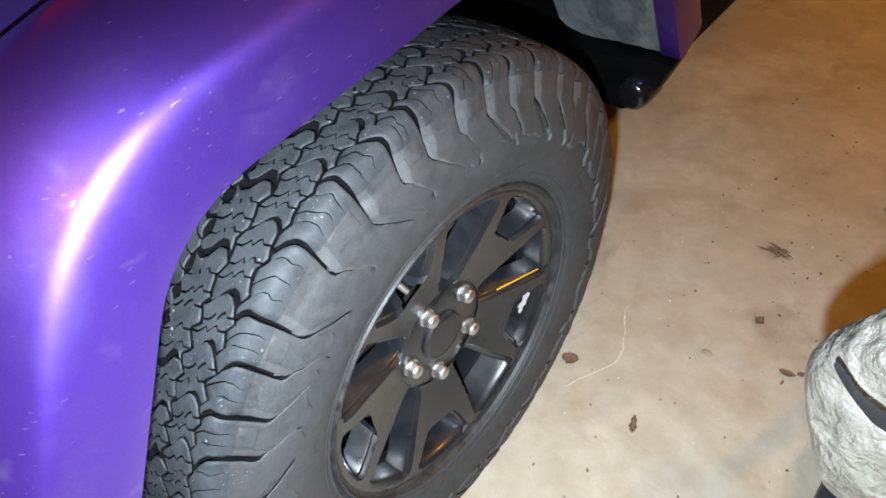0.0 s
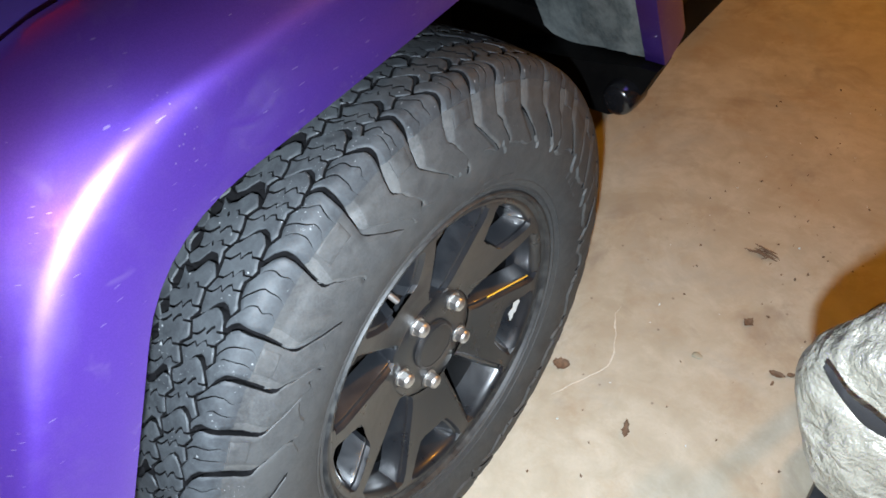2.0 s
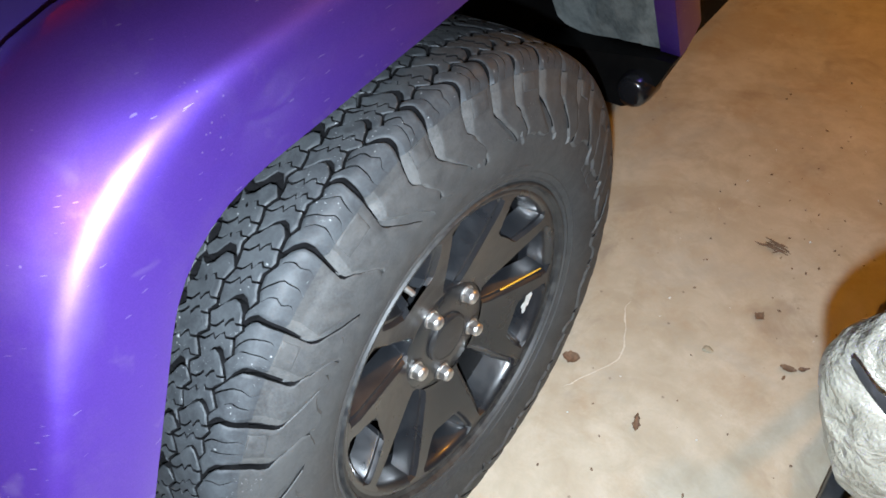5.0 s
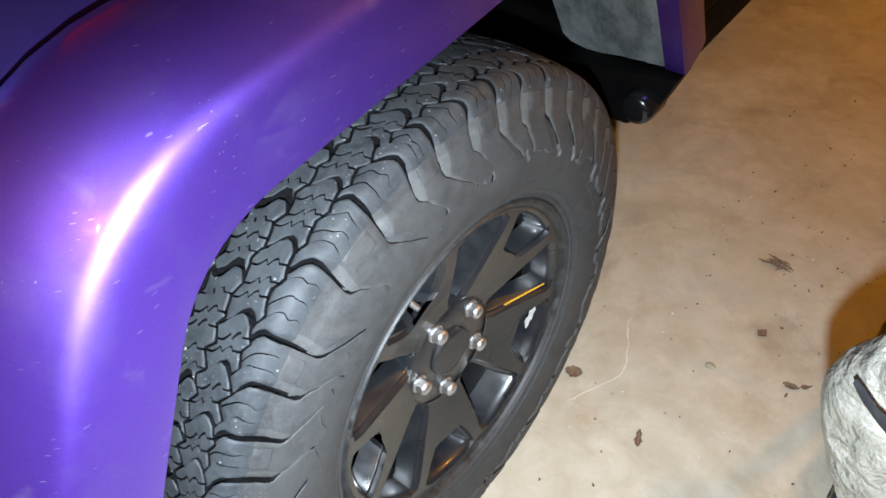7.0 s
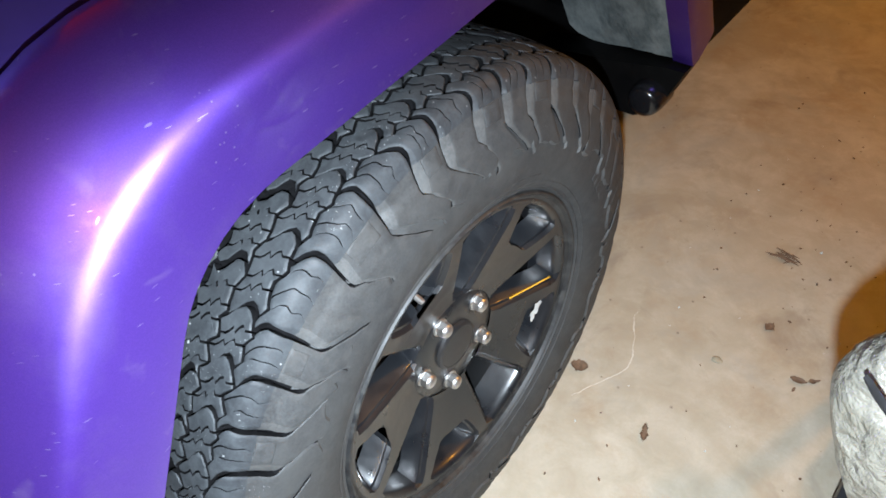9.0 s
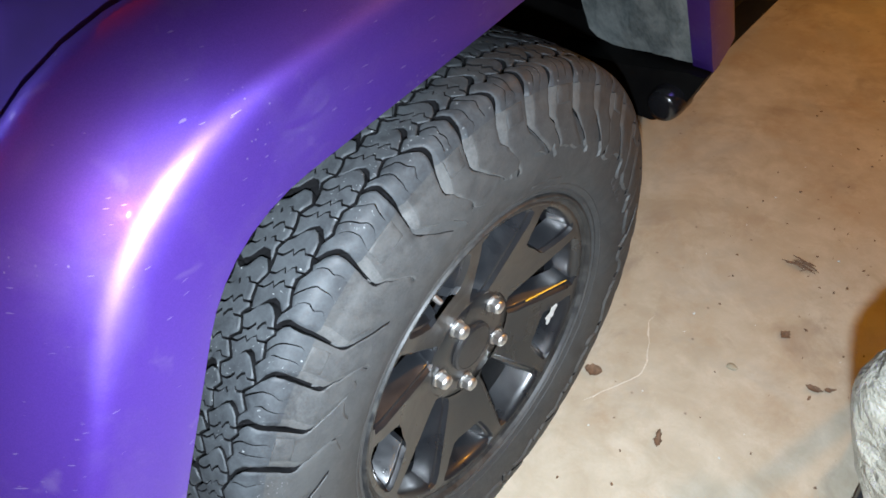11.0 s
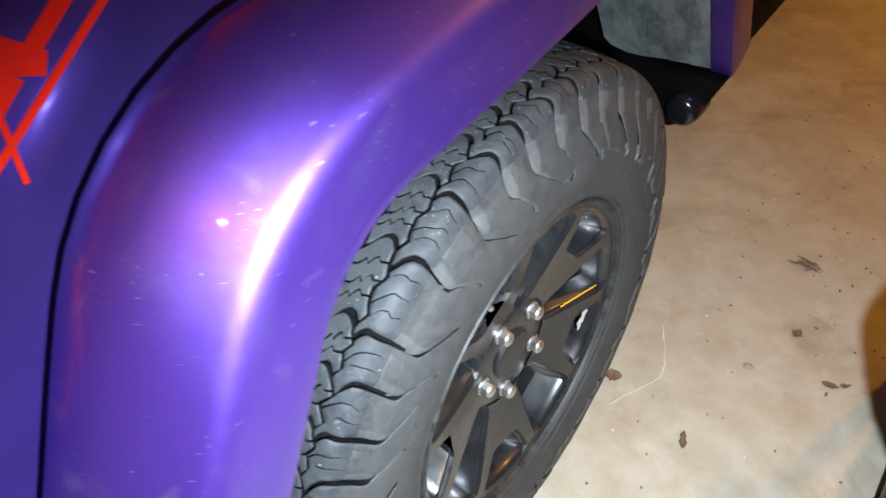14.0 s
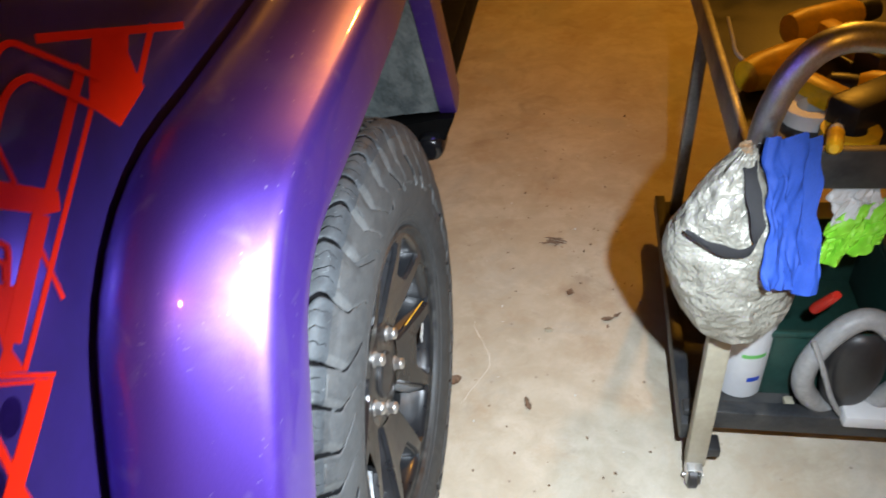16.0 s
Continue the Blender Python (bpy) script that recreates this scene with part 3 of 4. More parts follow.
# small moulded marks on the side wall, too worn to read
for k, (deg, rad, wide, high) in enumerate(((17.0, 0.300, 2.0, 0.007), (20.5, 0.300, 2.6, 0.010), (24.0, 0.300, 1.8, 0.010), (27.0, 0.300, 1.8, 0.010), (60.0, 0.272, 6.0, 0.003), (68.0, 0.272, 5.0, 0.003))):
    bm = bmesh.new()
    block(bm, wavy(deg, [(0, 0), (1, 0)]), wavy(deg + wide, [(0, 0), (1, 0)]), s_at_r(rad + high / 2), s_at_r(rad - high / 2), 2, top=0.0007, deep=-0.002, lips=(0.0004, 0.0004), ends=(0.0004, 0.0004), na=2)
    part("moulded_mark", bm, SIDEWALL, tyre)

# the alloy wheel: barrel, spokes, cap and nuts
bm = bmesh.new()
lathe(bm, [(-0.050, 0.2460), (-0.0415, 0.2448), (-0.0385, 0.2425), (-0.0385, 0.2400), (-0.0415, 0.2382), (-0.0450, 0.2372), (-0.0470, 0.2340), (-0.0490, 0.2300), (-0.066, 0.2290)], 120, HUB)
LIP_BLACK = surface("scuffed_rim_edge", (0.012, 0.0125, 0.0135), 0.55, vary=0.5, grain=240, relief=0.2, depth=0.0006, dirt=(0.07, 0.068, 0.062), dirt_amount=0.6, dirt_scale=60)
wheel = part("wheel", bm, LIP_BLACK, car, "satin black alloy wheel with five forked spokes")

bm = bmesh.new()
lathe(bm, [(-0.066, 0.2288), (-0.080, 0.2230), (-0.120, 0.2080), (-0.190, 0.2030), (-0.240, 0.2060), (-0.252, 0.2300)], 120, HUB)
part("barrel", bm, SHADE_BLACK, wheel, "inside of the rim, coloured near black for its shade")


def face_x(r):
    return lerp(r, [0.0, 0.040, 0.086, 0.14, 0.20, 0.226], [-0.079, -0.079, -0.079, -0.066, -0.0520, -0.0485])


def wheel_place(r, deg, back=0.0):
    t = radians(deg)
    r *= 1.026
    return (face_x(r) - back, r * math.cos(t), HUB.z + r * math.sin(t))


def window_half(r):
    return lerp(r, [0.082, 0.086, 0.10, 0.14, 0.20, 0.212, 0.216], [3.0, 8.5, 11.0, 12.2, 13.2, 12.8, 9.8])


def fork_half(r):
    return lerp(r, [0.156, 0.160, 0.180, 0.207, 0.214, 0.218], [5.0, 9.0, 12.2, 14.6, 14.2, 11.0])


def strip(bm, rs, lo, hi, n, thick=0.036):
    """A cast arm: a strip over the radii rs between the angles lo(r) and hi(r), with drafted side walls."""
    rows = []
    for r in rs:
        a, b = lo(r), hi(r)
        e = math.degrees(0.0042 / r)
        bank = ((-2.7, thick), (-0.62, 0.0088), (-0.50, 0.0076), (-0.38, 0.0070), (0.45, 0.0062), (0.60, 0.0054), (1.15, 0.0010), (1.40, 0.0))
        row = [wheel_place(r, a + k * e, d) for k, d in bank]
        row += [wheel_place(r, a + 1.6 * e + (b - a - 3.2 * e) * k / n) for k in range(1, n)]
        row += [wheel_place(r, b - k * e, d) for k, d in bank[::-1]]
        rows.append(row)
    grid(bm, rows)


for k in range(5):
    mid = LUG_ANGLE + 72 * k
    spoke = bmesh.new()
    inner = [0.082, 0.086, 0.092, 0.10, 0.115, 0.135, 0.156]
    strip(spoke, inner, lambda r: mid - 36 + window_half(r), lambda r: mid + 36 - window_half(r), 10)
    outer_r = [0.156, 0.158, 0.160, 0.168, 0.18, 0.196, 0.207, 0.212, 0.214, 0.216, 0.218, 0.224]
    strip(spoke, outer_r, lambda r: mid - 36 + window_half(r), lambda r: mid - fork_half(r), 4)
    strip(spoke, outer_r, lambda r: mid + fork_half(r), lambda r: mid + 36 - window_half(r), 4)
    part("spoke", spoke, WHEEL, wheel)

# ring that ties the spokes to the barrel, and the hub disc with its nut wells
bm = bmesh.new()
lathe(bm, [(-0.100, 0.2110), (-0.066, 0.2168), (-0.0580, 0.2180), (-0.0520, 0.2215), (-0.0490, 0.2245), (-0.0478, 0.2295), (-0.0490, 0.2345), (-0.060, 0.2345)], 120, HUB)
part("outer_ring", bm, WHEEL, wheel)
bm = bmesh.new()
lathe(bm, [(-0.115, 0.0), (-0.115, 0.086), (-0.090, 0.0875), (-0.0815, 0.0850), (-0.0800, 0.0820), (-0.0795, 0.052), (-0.079, 0.038), (-0.079, 0.0)], 90, HUB)
part("hub_face", bm, WHEEL, wheel)
bm = bmesh.new()
lathe(bm, [(-0.080, 0.0385), (-0.0745, 0.0380), (-0.0728, 0.0362), (-0.0722, 0.0335), (-0.0728, 0.0325), (-0.0726, 0.0310), (-0.0716, 0.018), (-0.0712, 0.0)], 60, HUB)
part("centre_cap", bm, BLACK, wheel, "plain black centre cap")


def lug_nut():
    bm = bmesh.new()
    for x0, x1, r0, r1 in ((-0.081, -0.0775, 0.0135, 0.0130), (-0.0775, -0.0672, 0.0112, 0.0110)):
        sides = 24 if r0 > 0.012 else 6
        lathe(bm, [(x0, r0), (x1, r1)], sides)
    lathe(bm, [(-0.0672, 0.0105), (-0.0642, 0.0092), (-0.0624, 0.0060), (-0.0618, 0.0)], 18)
    lathe(bm, [(-0.0775, 0.0131), (-0.0773, 0.0)], 24)
    return bm


for k in range(5):
    t = radians(LUG_ANGLE + 72 * k)
    nut = part("lug_nut", lug_nut(), CHROME, wheel, "chrome lug nut")
    nut.location = (0, 0.0664 * math.cos(t), HUB.z + 0.0664 * math.sin(t))
    nut.rotation_euler = (0.3 + k, 0, 0)
    well = bmesh.new()
    lathe(well, [(-0.0797, 0.0175), (-0.0790, 0.0170), (-0.0790, 0.0150), (-0.0806, 0.0140)], 30)
    ring = part("nut_seat", well, BLACK, wheel)
    ring.location = nut.location

# valve stem, yellow inspection mark and a chipped patch of paint
bm = bmesh.new()
t = radians(LUG_ANGLE + 72)
way = Vector((0.6, -0.8 * math.cos(t), -0.8 * math.sin(t))).normalized()
base = Vector((-0.086, 0.196 * math.cos(t), HUB.z + 0.196 * math.sin(t)))
tube(bm, [base, base + way * 0.012, base + way * 0.013, base + way * 0.026, base + way * 0.034], [0.0062, 0.0056, 0.0042, 0.0042, 0.0038], 14)
part("valve_stem", bm, CHROME, wheel, "short metal valve stem")
bm = bmesh.new()
tube(bm, [(-0.0665, 0.114, HUB.z - 0.004), (-0.0575, 0.206, HUB.z - 0.037)], 0.0012, 8)
part("paint_mark", bm, GOLD, wheel, "thin yellow paint line on the spoke edge")
bm = bmesh.new()
bmesh.ops.create_circle(bm, cap_ends=True, radius=0.0085, segments=22)
for v in bm.verts:
    a = math.atan2(v.co.y, v.co.x)
    k = 1 + 0.35 * math.sin(2 * a + 0.6) + 0.22 * math.sin(5 * a) + 0.1 * math.sin(9 * a)
    c = wheel_place(0.176, -25)
    v.co = Vector((c[0] + 0.0012, c[1] + v.co.x * k * 1.4, c[2] + v.co.y * k * 1.9))
part("paint_chip", bm, CHIP, wheel, "pale chipped patch of bare metal")

# brake disc and caliper in the dark behind the spokes
bm = bmesh.new()
lathe(bm, [(-0.150, 0.060), (-0.130, 0.062), (-0.130, 0.080), (-0.145, 0.085), (-0.145, 0.150), (-0.170, 0.150), (-0.170, 0.060)], 80, HUB, closed=True)
part("brake_disc", bm, DISC, car, "rusty steel brake disc")
bm = bmesh.new()
t0, t1 = -40, 25
rows = [[(x, r * math.cos(radians(t0 + (t1 - t0) * k / 10)), HUB.z + r * math.sin(radians(t0 + (t1 - t0) * k / 10))) for x, r in ((-0.128, 0.100), (-0.122, 0.108), (-0.122, 0.152), (-0.130, 0.160), (-0.186, 0.160), (-0.186, 0.100))] for k in range(11)]
verts = grid(bm, rows, closed_v=True)
bm.faces.new(verts[0])
bm.faces.new(verts[-1][::-1])
part("brake_caliper", bm, BLACK, car, "dark brake caliper")


# ---- flare and body ----
def rounded(points, radii, n=7):
    """A polyline in (y, z) with rounded corners."""
    out = [Vector(points[0])]
    for a, b, c, r in zip(points, points[1:], points[2:], radii):
        a, b, c = Vector(a), Vector(b), Vector(c)
        u, w = (a - b).normalized(), (c - b).normalized()
        for k in range(n + 1):
            t = k / n
            out.append((b + u * r) * (1 - t) ** 2 + b * 2 * t * (1 - t) + (b + w * r) * t ** 2)
    return out + [Vector(points[-1])]


def resample(points, step):
    out = [points[0]]
    for a, b in zip(points, points[1:]):
        d = (b - a).length
        n = max(1, int(d / step))
        out += [a + (b - a) * k / n for k in range(1, n + 1)]
    return out


LIP = resample(rounded([(-0.560, 0.440), (-0.296, 0.893), (-0.02, 0.909), (0.345, 0.938), (0.533, 0.566)], [0.075, 0.05, 0.13]), 0.022)


def outward(path):
    out = []
    for i, p in enumerate(path):
        d = (path[min(i + 1, len(path) - 1)] - path[max(i - 1, 0)]).normalized()
        out.append(Vector((-d.y, d.x)))
    for _ in range(3):
        out = [(out[max(i - 1, 0)] + out[i] * 2 + out[min(i + 1, len(out) - 1)]).normalized() for i in range(len(out))]
    return out


NORMALS = outward(LIP)


def sweep(bm, path, normals, profile, closed=True, front=None):
    """Sweeps a profile of (x, outward) along the arch; front is the profile of its forward leg."""
    rows = []
    for p, n in zip(path, normals):
        # the flare draws in a little towards its rear end
        draw = 0.016 * min(1.0, max(0.0, (p.x - 0.12) / 0.40))
        k = min(1.0, max(0.0, (-0.17 - p.x) / 0.20)) if front else 0.0
        k = k * k * (3 - 2 * k)
        mixed = [(a + (c - a) * k, b + (d - b) * k) for (a, b), (c, d) in zip(profile, front)] if front else profile
        rows.append([(x - draw, p.x + n.x * o, p.y + n.y * o) for x, o in mixed])
    return grid(bm, rows, closed_v=closed)


BAND = [(-0.0005, 0.0), (0.0014, 0.014), (0.0014, 0.040), (0.0002, 0.060), (-0.0025, 0.0710), (-0.0070, 0.0775)]
skin = spline(BAND + [(-0.0140, 0.0832), (-0.0270, 0.0922), (-0.0420, 0.1008), (-0.0590, 0.1078), (-0.074, 0.1118), (-0.088, 0.1134), (-0.100, 0.1122), (-0.112, 0.1083), (-0.122, 0.1028), (-0.1295, 0.0955), (-0.1330, 0.0890)], 52)
skin_front = spline(BAND + [(-0.0140, 0.0830), (-0.0270, 0.0918), (-0.0430, 0.1020), (-0.0610, 0.1122), (-0.076, 0.1185), (-0.090, 0.1216), (-0.102, 0.1214), (-0.113, 0.1183), (-0.123, 0.1125), (-0.1300, 0.1050), (-0.1330, 0.0985)], 52)
inside = [(-0.1330, 0.0830), (-0.128, 0.078), (-0.118, 0.091), (-0.100, 0.100), (-0.060, 0.096), (-0.028, 0.081), (-0.012, 0.048), (-0.006, 0.024), (-0.006, 0.005), (-0.034, 0.005), (-0.034, 0.000)]
bm = bmesh.new()
verts = sweep(bm, LIP, NORMALS, skin + inside, front=skin_front + inside)
bm.faces.new(verts[0])
bm.faces.new(verts[-1][::-1])
flare = part("fender_flare", bm, PAINT, car, "purple painted fender flare with scratches and dust")

# wheel-house liner behind the lip, open towards the tyre
bm = bmesh.new()
sweep(bm, LIP, NORMALS, [(-0.030, 0.007), (-0.060, 0.012), (-0.108, 0.018), (-0.112, 0.040), (-0.080, 0.060), (-0.040, 0.052), (-0.016, 0.020)])
part("liner", bm, LINER, car, "dusty grey plastic wheel-house liner")
bm = bmesh.new()
leg = [i for i, p in enumerate(LIP) if p.x > 0.20]
rows = []
for i in leg:
    p, n = LIP[i], NORMALS[i]
    draw = 0.016 * min(1.0, max(0.0, (p.x - 0.12) / 0.40))
    # the sheet's inner corner is rounded off towards its foot
    foot = max(0.0, (i - leg[-1] + 2) / 2)
    deep = 0.235 - 0.05 * foot * foot + 0.02 * max(0.0, 1 - abs(i - leg[0]) / 12)
    rib = 0.0015 * math.sin(i * 1.7)
    along = Vector((n.y, -n.x)) * 0.055
    rows.append([(x - draw, p.x + n.x * o + along.x * (-0.034 - x) / 0.2, p.y + n.y * o + along.y * (-0.034 - x) / 0.2) for x, o in ((-0.034, 0.0045), (-0.070, 0.006 + rib), (-0.076, 0.009), (-0.110, 0.010 + rib), (-0.116, 0.013), (-deep, 0.015), (-deep, 0.019), (-0.034, 0.012))])
verts = grid(bm, rows, closed_v=True)
bm.faces.new(verts[0])
bm.faces.new(verts[-1][::-1])
part("rear_liner", bm, LINER, car, "grey-green plastic splash sheet with dust runs")
# sheet and box in the near-black that stands in for wheel-house shade
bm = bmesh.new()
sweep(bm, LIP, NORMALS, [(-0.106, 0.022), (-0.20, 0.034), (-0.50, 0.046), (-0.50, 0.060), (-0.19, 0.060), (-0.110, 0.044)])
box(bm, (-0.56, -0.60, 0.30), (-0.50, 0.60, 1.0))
part("inner_wheel_house", bm, SHADE_BLACK, car, "inner wheel house, coloured near black as shade")

# fender side, bonnet and the body behind the wheel
bm = bmesh.new()
side = [(-0.60, 0.44), (-0.42, 0.75), (-0.245, 0.985), (0.36, 1.0), (0.60, 0.55), (0.66, 0.52), (0.66, 1.27), (-0.60, 1.17), (-0.66, 1.10), (-0.66, 0.6)]
prism(bm, side, lambda y, z: (-0.1325, y, z), (-0.03, 0, 0))
fender = part("fender_panel", bm, DIM_PAINT, car, "purple fender side panel, coloured dimmer than the flare", smooth=False)
bm = bmesh.new()
rows = [[(x, y, z + (y + 0.66) * 0.076) for x, z in ((-0.134, 1.165), (-0.138, 1.178), (-0.150, 1.188), (-0.40, 1.215), (-0.90, 1.225), (-1.50, 1.188), (-1.512, 1.178), (-1.516, 1.165))] for y in np.linspace(-0.66, 0.66, 8)]
grid(bm, rows)
part("bonnet", bm, PAINT, car)
bm = bmesh.new()
box(bm, (-1.50, -0.72, 0.55), (-0.15, -0.665, 1.16), 0.012)
part("grille", bm, PAINT, car)
bm = bmesh.new()
box(bm, (-0.165, 0.672, 0.50), (-0.128, 2.9, 1.30), 0.012)
part("door_panel", bm, PAINT, car)
# cabin front shows past the tyre; its near-black stands in for shade
bm = bmesh.new()
box(bm, (-1.52, 0.62, 0.42), (-0.17, 3.2, 1.75), 0.03)
part("cabin", bm, SHADE_BLACK, car)

# black rail end with its round cap below the flare
# sill end and side rail share the near-black shade colour of the wheel house
bm = bmesh.new()
prism(bm, [(-0.020, 0.562), (-0.037, 0.523), (-0.058, 0.476), (-0.098, 0.454), (-0.30, 0.454), (-0.30, 0.530), (-0.15, 0.543), (-0.05, 0.562)], lambda x, z: (x, 0.515, z), (0, 0.05, 0))
part("sill_end", bm, SHADE_BLACK, car, "black plastic end of the sill", smooth=False)
bm = bmesh.new()
box(bm, (-0.24, 0.568, 0.497), (-0.062, 2.7, 0.585), 0.008)
part("side_rail", bm, SHADE_BLACK, car, "black side rail under the doors")
bm = bmesh.new()
tube(bm, spline([(-0.072, 0.54, 0.505), (-0.072, 0.512, 0.505), (-0.072, 0.494, 0.505), (-0.072, 0.486, 0.505), (-0.072, 0.483, 0.505)], 9), [0.030, 0.030, 0.030, 0.029, 0.0275, 0.025, 0.021, 0.014, 0.003], 24)
part("rail_cap", bm, GLOSS, car, "rounded black plastic cap of the rail")


# red vinyl graphic of the fender side: bars and patches in the plane of the panel
def vinyl(bm, outline, proud=0.0):
    """A thin film; each piece lies a hair higher than the last, as layered vinyl does."""
    prism(bm, outline, lambda y, z: (-0.1322 + proud, y, z), (-0.0006 - proud, 0, 0))


def stripe(bm, a, b, width, proud):
    a, b = Vector(a), Vector(b)
    n = (b - a).normalized()
    n = Vector((-n.y, n.x)) * width / 2
    vinyl(bm, [a + n, b + n, b - n, a - n], proud)


GRAPHIC_PATCHES = [
    [(-0.253, 1.094), (-0.280, 1.067), (-0.293, 1.051), (-0.271, 1.020), (-0.222, 1.029), (-0.225, 1.046), (-0.224, 1.062), (-0.210, 1.077)],
    [(-0.445, 1.098), (-0.417, 1.075), (-0.360, 1.021), (-0.367, 1.009), (-0.379, 1.015), (-0.404, 1.038), (-0.423, 1.056), (-0.439, 1.053), (-0.452, 1.043), (-0.480, 1.042), (-0.470, 1.060)],
    [(-0.459, 1.029), (-0.430, 0.995), (-0.419, 0.987), (-0.448, 0.976), (-0.460, 0.966), (-0.461, 0.946), (-0.478, 0.964), (-0.465, 0.972), (-0.460, 0.984), (-0.495, 1.020), (-0.482, 1.040)],
    [(-0.424, 1.118), (-0.401, 1.112), (-0.384, 1.107), (-0.366, 1.120), (-0.339, 1.128), (-0.361, 1.136), (-0.373, 1.130), (-0.392, 1.120)],
    [(-0.384, 1.107), (-0.377, 1.101), (-0.385, 1.090), (-0.395, 1.086), (-0.409, 1.070), (-0.435, 1.091), (-0.440, 1.100), (-0.404, 1.092), (-0.401, 1.112)],
]
# rounded window frames drawn in thin lines
GRAPHIC_CURVES = [
    ([(-0.402, 1.068), (-0.370, 1.091), (-0.353, 1.098), (-0.338, 1.097), (-0.327, 1.090), (-0.289, 1.048)], 0.0050),
    ([(-0.384, 1.093), (-0.358, 1.114), (-0.347, 1.121), (-0.334, 1.120), (-0.320, 1.108), (-0.270, 1.062)], 0.0044),
    ([(-0.442, 1.045), (-0.430, 1.034), (-0.423, 1.026), (-0.422, 1.018), (-0.437, 1.001)], 0.0040),
    ([(-0.448, 1.037), (-0.434, 1.021), (-0.430, 1.014), (-0.436, 1.005)], 0.0036),
]
GRAPHIC_STRIPES = [
    ((-0.312, 1.113), (-0.132, 1.044), 0.0065), ((-0.179, 1.065), (-0.225, 1.037), 0.0075), ((-0.283, 1.078), (-0.371, 1.023), 0.0100),
    ((-0.383, 1.019), (-0.457, 0.970), 0.0160), ((-0.292, 1.049), (-0.462, 0.947), 0.0050), ((-0.384, 1.093), (-0.389, 1.048), 0.0036),
    ((-0.427, 1.061), (-0.458, 1.028), 0.0050), ((-0.435, 1.066), (-0.466, 1.034), 0.0026), ((-0.399, 1.000), (-0.405, 0.959), 0.0036),
    ((-0.520, 1.010), (-0.445, 0.923), 0.0036), ((-0.520, 1.000), (-0.449, 0.922), 0.0028),
]
for i, outline in enumerate(GRAPHIC_PATCHES):
    bm = bmesh.new()
    vinyl(bm, outline, 0.00003 * i)
    part("graphic_patch", bm, DECAL, fender, "bright red vinyl patch", smooth=False)
GRAPHIC_STRIPES += [((-0.454, 0.928), (-0.575, 0.863), 0.0165), ((-0.485, 1.042), (-0.527, 0.822), 0.0065), ((-0.540, 0.945), (-0.590, 0.870), 0.0060)]
for i, (a, b, w) in enumerate(GRAPHIC_STRIPES):
    bm = bmesh.new()
    stripe(bm, a, b, w, 0.0002 + 0.00003 * i)
    part("graphic_stripe", bm, DECAL, fender, "bright red vinyl stripe", smooth=False)
for i, (points, w) in enumerate(GRAPHIC_CURVES):
    bm = bmesh.new()
    line = [Vector(p) for p in spline(points, 26)]
    sides = [(line[min(k + 1, 25)] - line[max(k - 1, 0)]).normalized() for k in range(26)]
    sides = [Vector((-d.y, d.x)) * w / 2 for d in sides]
    lift = 0.0010 + 0.00003 * i
    grid(bm, [[(-0.1327, *(p + n)), (-0.1322 + lift, *(p + n)), (-0.1322 + lift, *(p - n)), (-0.1327, *(p - n))] for p, n in zip(line, sides)], closed_v=True)
    part("graphic_curve", bm, DECAL, fender, "bright red vinyl line", smooth=False)
# four dark ovals laid flat on the fender panel
for cy, cz in ((-0.512, 0.969), (-0.489, 0.933), (-0.527, 0.908), (-0.552, 0.945)):
    bm = bmesh.new()
    vinyl(bm, [(cy + 0.011 * math.cos(a) + 0.004 * math.sin(a), cz + 0.012 * math.sin(a)) for a in (2 * math.pi * k / 20 for k in range(20))])
    part("dark_dot", bm, DARK_OVAL, fender, "dark oval dot", smooth=False)


# ---- the tool cart across the aisle ----
cart = thing("tool_cart", "black steel tool cart on casters, cluttered with tools", "cart")


def plate(name, lo, hi, material, bevel=0.003, label=""):
    return part(name, box(bmesh.new(), lo, hi, bevel), material, cart, label)


plate("front_rail", (0.430, 0.155, 0.085), (1.10, 0.185, 0.135), STEEL)
plate("side_rail", (0.425, 0.135, 0.075), (0.450, 0.86, 0.120), STEEL)
plate("shelf", (0.452, 0.187, 0.088), (1.10, 0.86, 0.100), STEEL)
plate("front_post", (0.436, 0.094, 0.045), (0.472, 0.120, 0.655), CREAM, label="cream painted steel post")
bm = bmesh.new()
box(bm, (-0.013, -0.013, 0.0), (0.013, 0.013, 0.572), 0.003, Matrix.Translation((0.473, 0.813, 0.088)) @ Matrix.Rotation(0.030, 4, "Y"))
part("rear_post", bm, GREY_STEEL, cart, "bare grey steel post")
plate("tray_floor", (0.474, 0.175, 0.655), (1.10, 0.86, 0.667), STEEL)
plate("tray_front", (0.470, 0.155, 0.650), (1.10, 0.173, 0.712), STEEL)
plate("tray_side", (0.455, 0.155, 0.650), (0.4695, 0.88, 0.706), GREY_STEEL, label="worn brown-grey tray rim")
plate("tray_back", (0.470, 0.862, 0.650), (1.10, 0.880, 0.706), STEEL)


